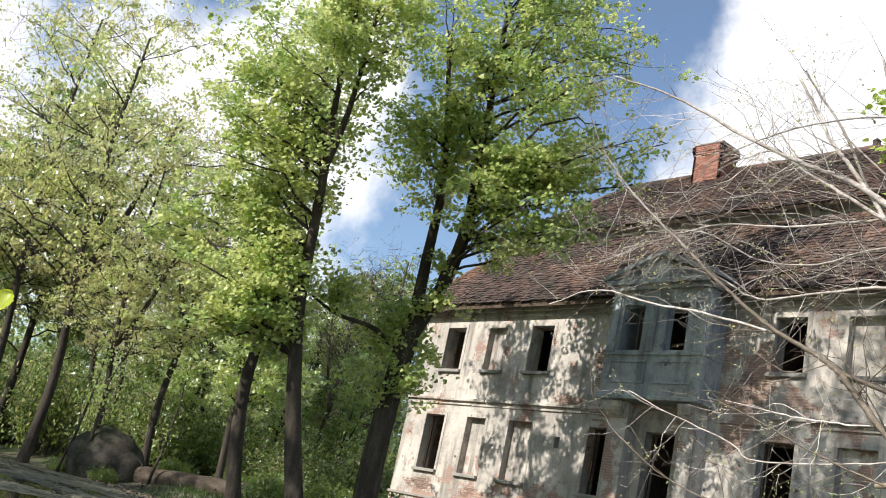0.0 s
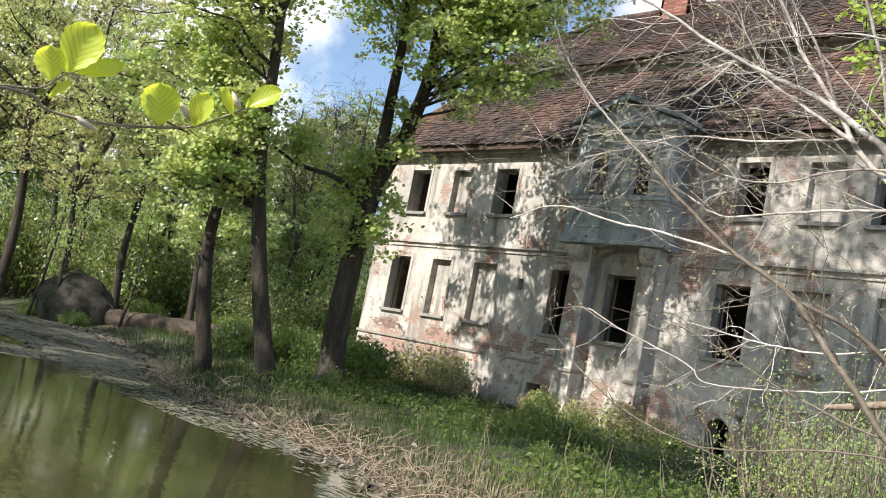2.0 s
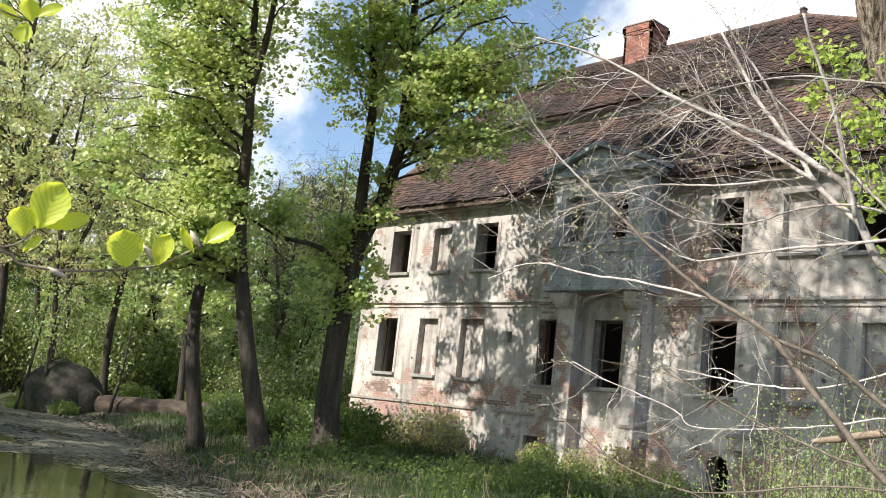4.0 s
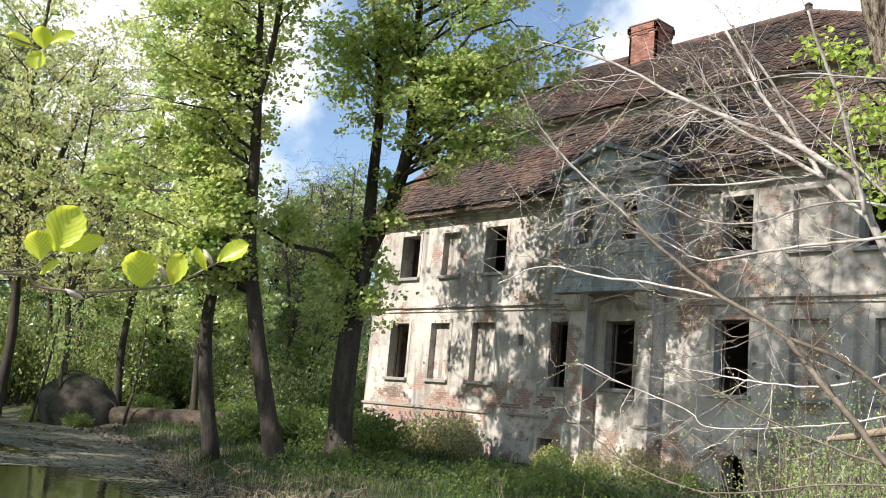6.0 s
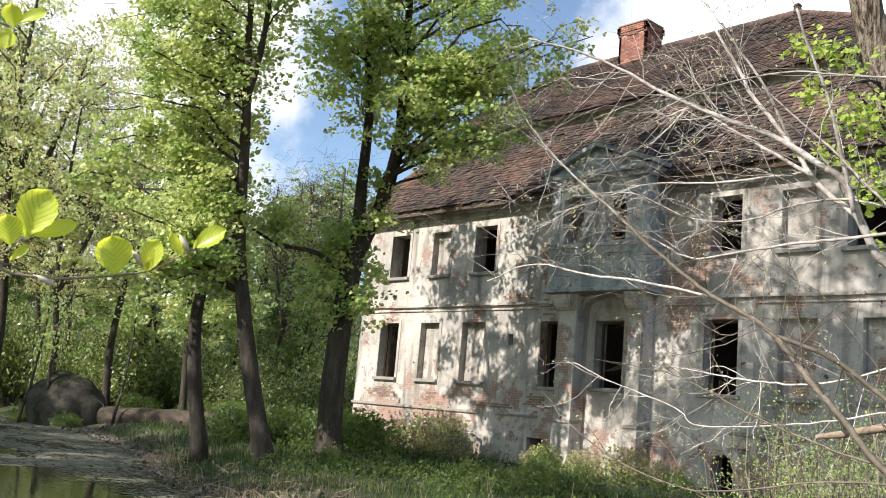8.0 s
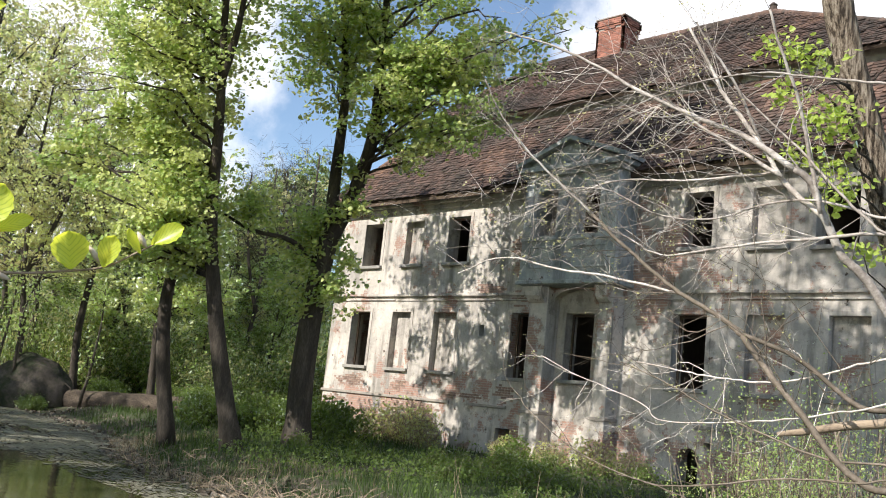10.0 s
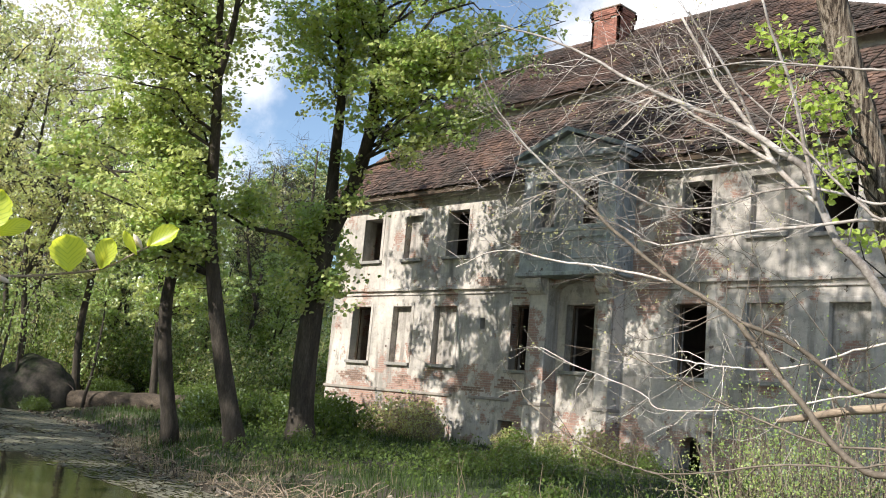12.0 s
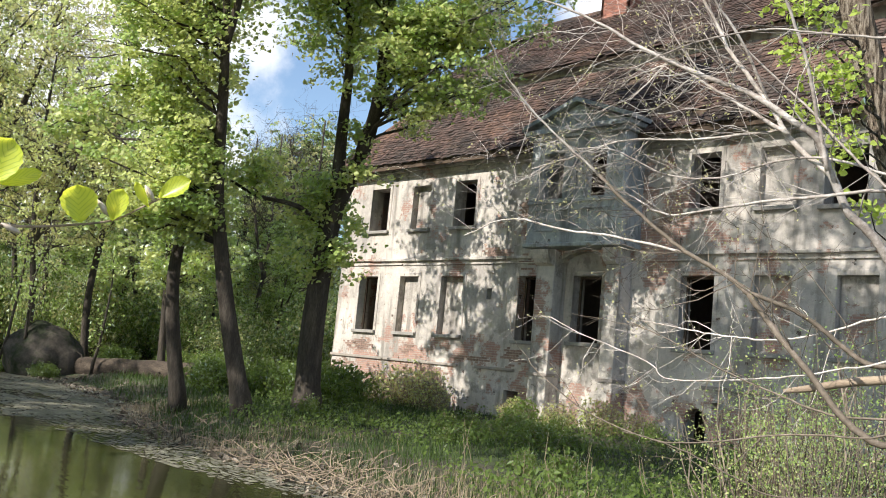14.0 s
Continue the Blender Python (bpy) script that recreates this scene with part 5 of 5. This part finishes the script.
# ---- the near tree with furrowed bark and fresh leaves ----
near = thing("near_tree", "leaning tree with furrowed pale brown bark and fresh leaves", "tree", at=(0, 0, 0))
m = Mesh()
tp = smooth_path([(-1.75, -15.0, -0.5), (-2.1, -15.05, 1.1), (-2.32, -15.1, 1.7), (-2.62, -15.22, 2.55), (-2.8, -15.32, 3.24), (-2.92, -15.44, 3.84), (-3.03, -15.64, 4.52), (-3.08, -15.8, 5.2), (-3.1, -16.1, 7.5)], 10)
ang = np.linspace(0, 2 * math.pi, 28, endpoint=False)
ridge = np.random.default_rng(4)
rings = []
ph = ridge.uniform(0, 6, 3)
for i, c in enumerate(tp):
    u = i / (len(tp) - 1)
    r = (0.135 - 0.03 * u) * (1.25 if i == 0 else 1.0)
    rr = r * (1 + 0.045 * np.sin(9 * ang + ph[0] + 0.35 * i) + 0.035 * np.sin(13 * ang + ph[1] - 0.22 * i) + ridge.normal(0, 0.012, 28))
    rings += [(c[0] + q * math.cos(a), c[1] + q * math.sin(a), c[2]) for q, a in zip(rr, ang)]
m.add(rings, [(i * 28 + k, i * 28 + (k + 1) % 28, (i + 1) * 28 + (k + 1) % 28, (i + 1) * 28 + k) for i in range(len(tp) - 1) for k in range(28)])
part("trunk", m, BARK_PALE, near, smooth=True)
rngn = np.random.default_rng(31)
for c in ((-2.95, -16.58, 4.12), (-2.86, -16.49, 4.01), (-3.08, -16.53, 3.83), (-2.82, -16.37, 3.75), (-2.91, -16.37, 3.65), (-2.69, -16.39, 3.65), (-3.05, -16.37, 3.44), (-2.86, -16.25, 3.35), (-2.73, -16.26, 3.17), (-2.87, -16.19, 3.11), (-2.65, -16.12, 2.75), (-3.06, -16.65, 4.14), (-2.77, -16.29, 3.57), (-2.55, -15.2, 4.6), (-2.4, -15.0, 4.2)):
    c = np.array(c)
    j = int(np.argmin([np.linalg.norm(q - c) for q in tp]))
    m = Mesh()
    tw = wander(tp[max(j - 4, 0)], c, 5, 0.2, rngn)
    m.tube(tw, [0.012, 0.010, 0.008, 0.006, 0.005, 0.003], 5)
    twig = part("twig", m, BARK, near)
    q = c + rngn.standard_normal((60, 3)) * np.array([0.08, 0.08, 0.055])
    l = Mesh()
    lobed_leaves(l, q, 0.044, rngn)
    tagged(part("foliage", l, LEAF_NEAR, twig), kind="stuff")

# its unseen crown high over the pond, clumps added to shade facade and bank
wood = Mesh()
pts = []
fork = np.array([-3.1, -16.1, 7.4])
for k in range(286):
    c, r = (((-11.5, -16.2, 14.0), 2.6), ((-14.6, -15.4, 15.6), 2.6), ((-17.6, -15.0, 16.4), 2.2), ((-10.8, -16.2, 17.4), 2.6), ((-13.8, -15.0, 18.8), 2.6), ((-9.4, -20.0, 11.2), 2.2), ((-13.6, -19.6, 12.4), 2.0), ((-7.6, -17.5, 14.5), 2.4), ((-15.5, -17.2, 13.8), 2.3), ((-12.6, -17.5, 13.6), 2.2), ((-18.0, -18.4, 14.2), 2.0), ((-10.0, -17.0, 12.3), 2.0), ((-15.0, -19.6, 10.6), 2.2), ((-12.2, -20.1, 10.4), 2.2), ((-17.6, -20.2, 10.4), 2.0), ((-13.5, -20.0, 12.2), 2.0), ((-16.8, -16.0, 14.7), 1.8), ((-18.7, -16.8, 13.0), 1.8), ((-16.2, -20.3, 9.2), 1.8), ((-19.2, -17.0, 14.5), 1.8), ((-15.0, -19.8, 9.8), 1.9), ((-12.0, -20.2, 9.6), 1.8))[k % 22]
    d = rngn.standard_normal(3)
    tgt = np.array(c) + d / np.linalg.norm(d) * r * rngn.uniform(0.2, 1.0)
    lb = wander(fork + rngn.normal(0, 0.03, 3), tgt, 7, 0.12, rngn, 0.10)
    wood.tube(lb, [0.075 - 0.0095 * i for i in range(8)], 5)
    for _ in range(8):
        a = along(lb, rngn.uniform(0.55, 1.0))
        e = a + rngn.standard_normal(3) * 0.75
        wood.tube([a, (a + e) / 2 + rngn.normal(0, 0.06, 3), e], [0.014, 0.010, 0.004], 3)
        pts.append(np.linspace(a, e, 34) + rngn.standard_normal((34, 3)) * 0.26)
tagged(part("branchwork", wood, BARK, near), kind="stuff")
m = Mesh()
leaves(m, np.concatenate(pts), 0.15, rngn)
part("crown", m, LEAF_LIME, near)

# ---- the alder spray close to the viewer ----
alder = thing("alder_spray", "thin alder twig with round translucent fresh leaves", "branch", at=(-0.010, 0, -0.04))
m = Mesh()
st = smooth_path([(-1.09, -22.60, 1.50), (-1.092, -22.36, 1.54), (-1.09, -22.32, 1.531), (-1.08, -22.27, 1.532), (-1.066, -22.22, 1.542), (-1.043, -22.183, 1.553), (-1.026, -22.158, 1.572), (-1.013, -22.14, 1.587)], 5)
m.tube(st, [0.0019 - 0.0009 * i / (len(st) - 1) for i in range(len(st))], 8)
m.tube(smooth_path([(-1.092, -22.37, 1.54), (-1.092, -22.33, 1.55), (-1.09, -22.31, 1.572)], 4), [0.0014 - 0.00005 * i for i in range(9)], 8)
m.tube(smooth_path([(-1.09, -22.60, 1.80), (-1.07, -22.45, 1.795), (-1.06, -22.37, 1.79)], 4), [0.0014 - 0.00005 * i for i in range(9)], 8)
m.tube(smooth_path([(-1.09, -22.62, 1.48), (-1.10, -22.61, 1.65), (-1.09, -22.60, 1.80)], 4), [0.003] * 9, 8)
m.tube(smooth_path([(-1.02, -23.3, -0.45), (-1.06, -22.9, 0.7), (-1.09, -22.62, 1.46), (-1.09, -22.60, 1.52)], 5), [0.008 - 0.0003 * i for i in range(16)], 8)
m.tube(wander((-1.06, -22.9, 0.7), (-1.241, -22.298, 0.815), 5, 0.08, rngs), [0.004, 0.0035, 0.003, 0.0025, 0.002, 0.0015], 6)
part("twig", m, DEADWOOD, alder, smooth=True)
for base, tip in (((-1.041, -22.188, 1.556), (-1.046, -22.204, 1.574)), ((-1.041, -22.188, 1.556), (-1.032, -22.176, 1.576)), ((-1.085, -22.292, 1.532), (-1.082, -22.270, 1.524)), ((-1.018, -22.148, 1.581), (-1.022, -22.160, 1.598))):
    m = Mesh()
    a, b = np.array(base), np.array(tip)
    m.tube([a, a * 0.6 + b * 0.4, a * 0.25 + b * 0.75, b], [0.0012, 0.0038, 0.0030, 0.0005], 7)
    part("bud_scale", m, SCALE, alder, "pale pinkish bud scale", smooth=True)


def vein_leaf_mat():
    m, nt, b0 = base_mat("alder_leaf")
    nt.nodes.remove(b0)
    uv = nt.nodes.new("ShaderNodeUVMap").outputs["UV"]
    sep = nt.nodes.new("ShaderNodeSeparateXYZ")
    nt.links.new(uv, sep.inputs[0])
    ab = nt.nodes.new("ShaderNodeMath")
    ab.operation = "ABSOLUTE"
    nt.links.new(sep.outputs["X"], ab.inputs[0])
    lin = nt.nodes.new("ShaderNodeMath")
    lin.operation = "MULTIPLY_ADD"
    nt.links.new(ab.outputs[0], lin.inputs[0])
    lin.inputs[1].default_value = -0.45
    nt.links.new(sep.outputs["Y"], lin.inputs[2])
    wave = nt.nodes.new("ShaderNodeMath")
    wave.operation = "SINE"
    k = nt.nodes.new("ShaderNodeMath")
    k.operation = "MULTIPLY"
    nt.links.new(lin.outputs[0], k.inputs[0])
    k.inputs[1].default_value = 44
    nt.links.new(k.outputs[0], wave.inputs[0])
    vein = step(nt, wave.outputs[0], 0.55, 1.0)
    g = nt.nodes.new("ShaderNodeObjectInfo")
    tone = ramp_node(nt, g.outputs["Random"], [(0, (0.58, 0.68, 0.06)), (1, (0.72, 0.80, 0.10))])
    col = mixed(nt, vein, tone, (0.46, 0.56, 0.045))
    dif, tra, glo = nt.nodes.new("ShaderNodeBsdfDiffuse"), nt.nodes.new("ShaderNodeBsdfTranslucent"), nt.nodes.new("ShaderNodeBsdfGlossy")
    nt.links.new(col, dif.inputs["Color"])
    nt.links.new(mixed(nt, vein, (0.95, 0.98, 0.10), (0.76, 0.84, 0.07)), tra.inputs["Color"])
    glo.inputs["Roughness"].default_value = 0.35
    a, b = nt.nodes.new("ShaderNodeMixShader"), nt.nodes.new("ShaderNodeMixShader")
    a.inputs[0].default_value, b.inputs[0].default_value = 0.6, 0.03
    for s, t in ((dif.outputs[0], a.inputs[1]), (tra.outputs[0], a.inputs[2]), (a.outputs[0], b.inputs[1]), (glo.outputs[0], b.inputs[2]), (b.outputs[0], nt.nodes["Material Output"].inputs["Surface"])):
        nt.links.new(s, t)
    return m


ALDER = vein_leaf_mat()
ALDER_LEAVES = [
    ((-1.094, -22.321, 1.562), (-1.088, -22.331, 1.594), 0.030), ((-1.088, -22.308, 1.573), (-1.071, -22.296, 1.626), 0.044),
    ((-1.085, -22.300, 1.575), (-1.063, -22.263, 1.594), 0.019), ((-1.055, -22.217, 1.545), (-1.050, -22.228, 1.587), 0.041),
    ((-1.039, -22.185, 1.552), (-1.028, -22.182, 1.589), 0.026), ((-1.021, -22.152, 1.574), (-1.021, -22.171, 1.600), 0.013),
    ((-1.015, -22.143, 1.585), (-0.991, -22.118, 1.609), 0.026), ((-1.095, -22.318, 1.545), (-1.083, -22.304, 1.564), 0.010),
    ((-1.059, -22.365, 1.791), (-1.050, -22.374, 1.812), 0.021), ((-1.061, -22.367, 1.787), (-1.063, -22.369, 1.765), 0.024),
    ((-1.241, -22.298, 0.815), (-1.237, -22.290, 0.843), 0.030), ((-1.058, -22.363, 1.795), (-1.039, -22.340, 1.811), 0.016), ((-1.064, -22.375, 1.789), (-1.064, -22.404, 1.795), 0.013),
]
rnga = random.Random(3)
for base, tip, width in ALDER_LEAVES:
    b, t = Vector(base), Vector(tip)
    ax = t - b
    L = ax.length
    face = (Vector((0.72, -0.55, 0.1)) + Vector((rnga.gauss(0, 0.25), rnga.gauss(0, 0.25), rnga.gauss(0, 0.25)))).normalized()
    sd = ax.cross(face).normalized()
    up = sd.cross(ax).normalized()
    n, cols = 12, 6
    bm = bmesh.new()
    uvl = bm.loops.layers.uv.new("UVMap")
    grid = []
    for i in range(n + 1):
        s = i / n
        w = width * 0.5 * (math.sin(math.pi * s ** 1.35) ** 0.55 if 0 < s < 1 else 0.04)
        w *= 1 + 0.05 * math.sin(i * 2.6)
        row = []
        for j in range(-cols // 2, cols // 2 + 1):
            c = 2 * j / cols
            p = b + ax * s + sd * (w * c) + up * (0.16 * width * c * c + 0.05 * L * math.sin(3 * s) + 0.012 * width * math.sin(s * 44) * abs(c))
            row.append((bm.verts.new(p), (c, s)))
        grid.append(row)
    for i in range(n):
        for j in range(cols):
            q = [grid[i][j], grid[i][j + 1], grid[i + 1][j + 1], grid[i + 1][j]]
            f = bm.faces.new([v for v, _ in q])
            f.smooth = True
            for lp, (_, uv) in zip(f.loops, q):
                lp[uvl].uv = uv
    me = bpy.data.meshes.new("leaf")
    bm.to_mesh(me)
    bm.free()
    me.materials.append(ALDER)
    lf = new("leaf", me)
    lf.parent = alder

# ---- the nearest roof tiles, piece by piece ----
for t, o in near_tiles:
    me = bpy.data.meshes.new("roof_tile")
    me.from_pydata([tuple(p) for p in t], [], TILE_FACES)
    me.materials.append(TILE)
    ob = new("roof_tile", me)
    ob.parent = roof

# ---- bare bricks where the plaster has fallen ----
brick_mesh = []
for L in (0.245, 0.24, 0.118):
    me = Mesh()
    me.box(0, L, -0.014, 0.04, 0, 0.066)
    brick_mesh.append(me.data("brick", WALL_BRICK))
rngb = random.Random(17)
front = next(o for o in house.children if o.name == "wall")
made = 0
for cx, cz, rx, rz in ((-27.9, 1.95, 0.9, 0.30), (-20.1, 1.9, 0.55, 0.38), (-21.9, 1.75, 1.0, 0.16), (-25.2, 1.85, 0.6, 0.2), (-21.2, 5.3, 0.8, 0.2), (-28.6, 1.2, 0.7, 0.25), (-14.9, 5.9, 0.5, 0.45), (-20.0, 6.6, 0.4, 0.6), (-19.7, 4.9, 0.5, 0.3), (-24.0, 1.2, 1.4, 0.2)):
    z = cz - rz
    while z < cz + rz:
        row = round(z / 0.077)
        zz = row * 0.077
        x = cx - rx + (0.13 if row % 2 else 0)
        while x < cx + rx and made < 300:
            q = ((x + 0.12 - cx) / rx) ** 2 + ((zz - cz) / rz) ** 2
            clear = not any(o[0] - 0.4 < x < o[1] + 0.16 and o[2] - 0.2 < zz < o[3] + 0.16 for o in OPENINGS)
            if q < rngb.uniform(0.0, 1.15) and clear:
                ob = new("brick", brick_mesh[rngb.choice((0, 0, 1, 2))])
                ob.parent = front
                ob.location = (x + rngb.uniform(-0.004, 0.004), rngb.uniform(-0.004, 0.010), zz)
                made += 1
            x += 0.26
        z += 0.077
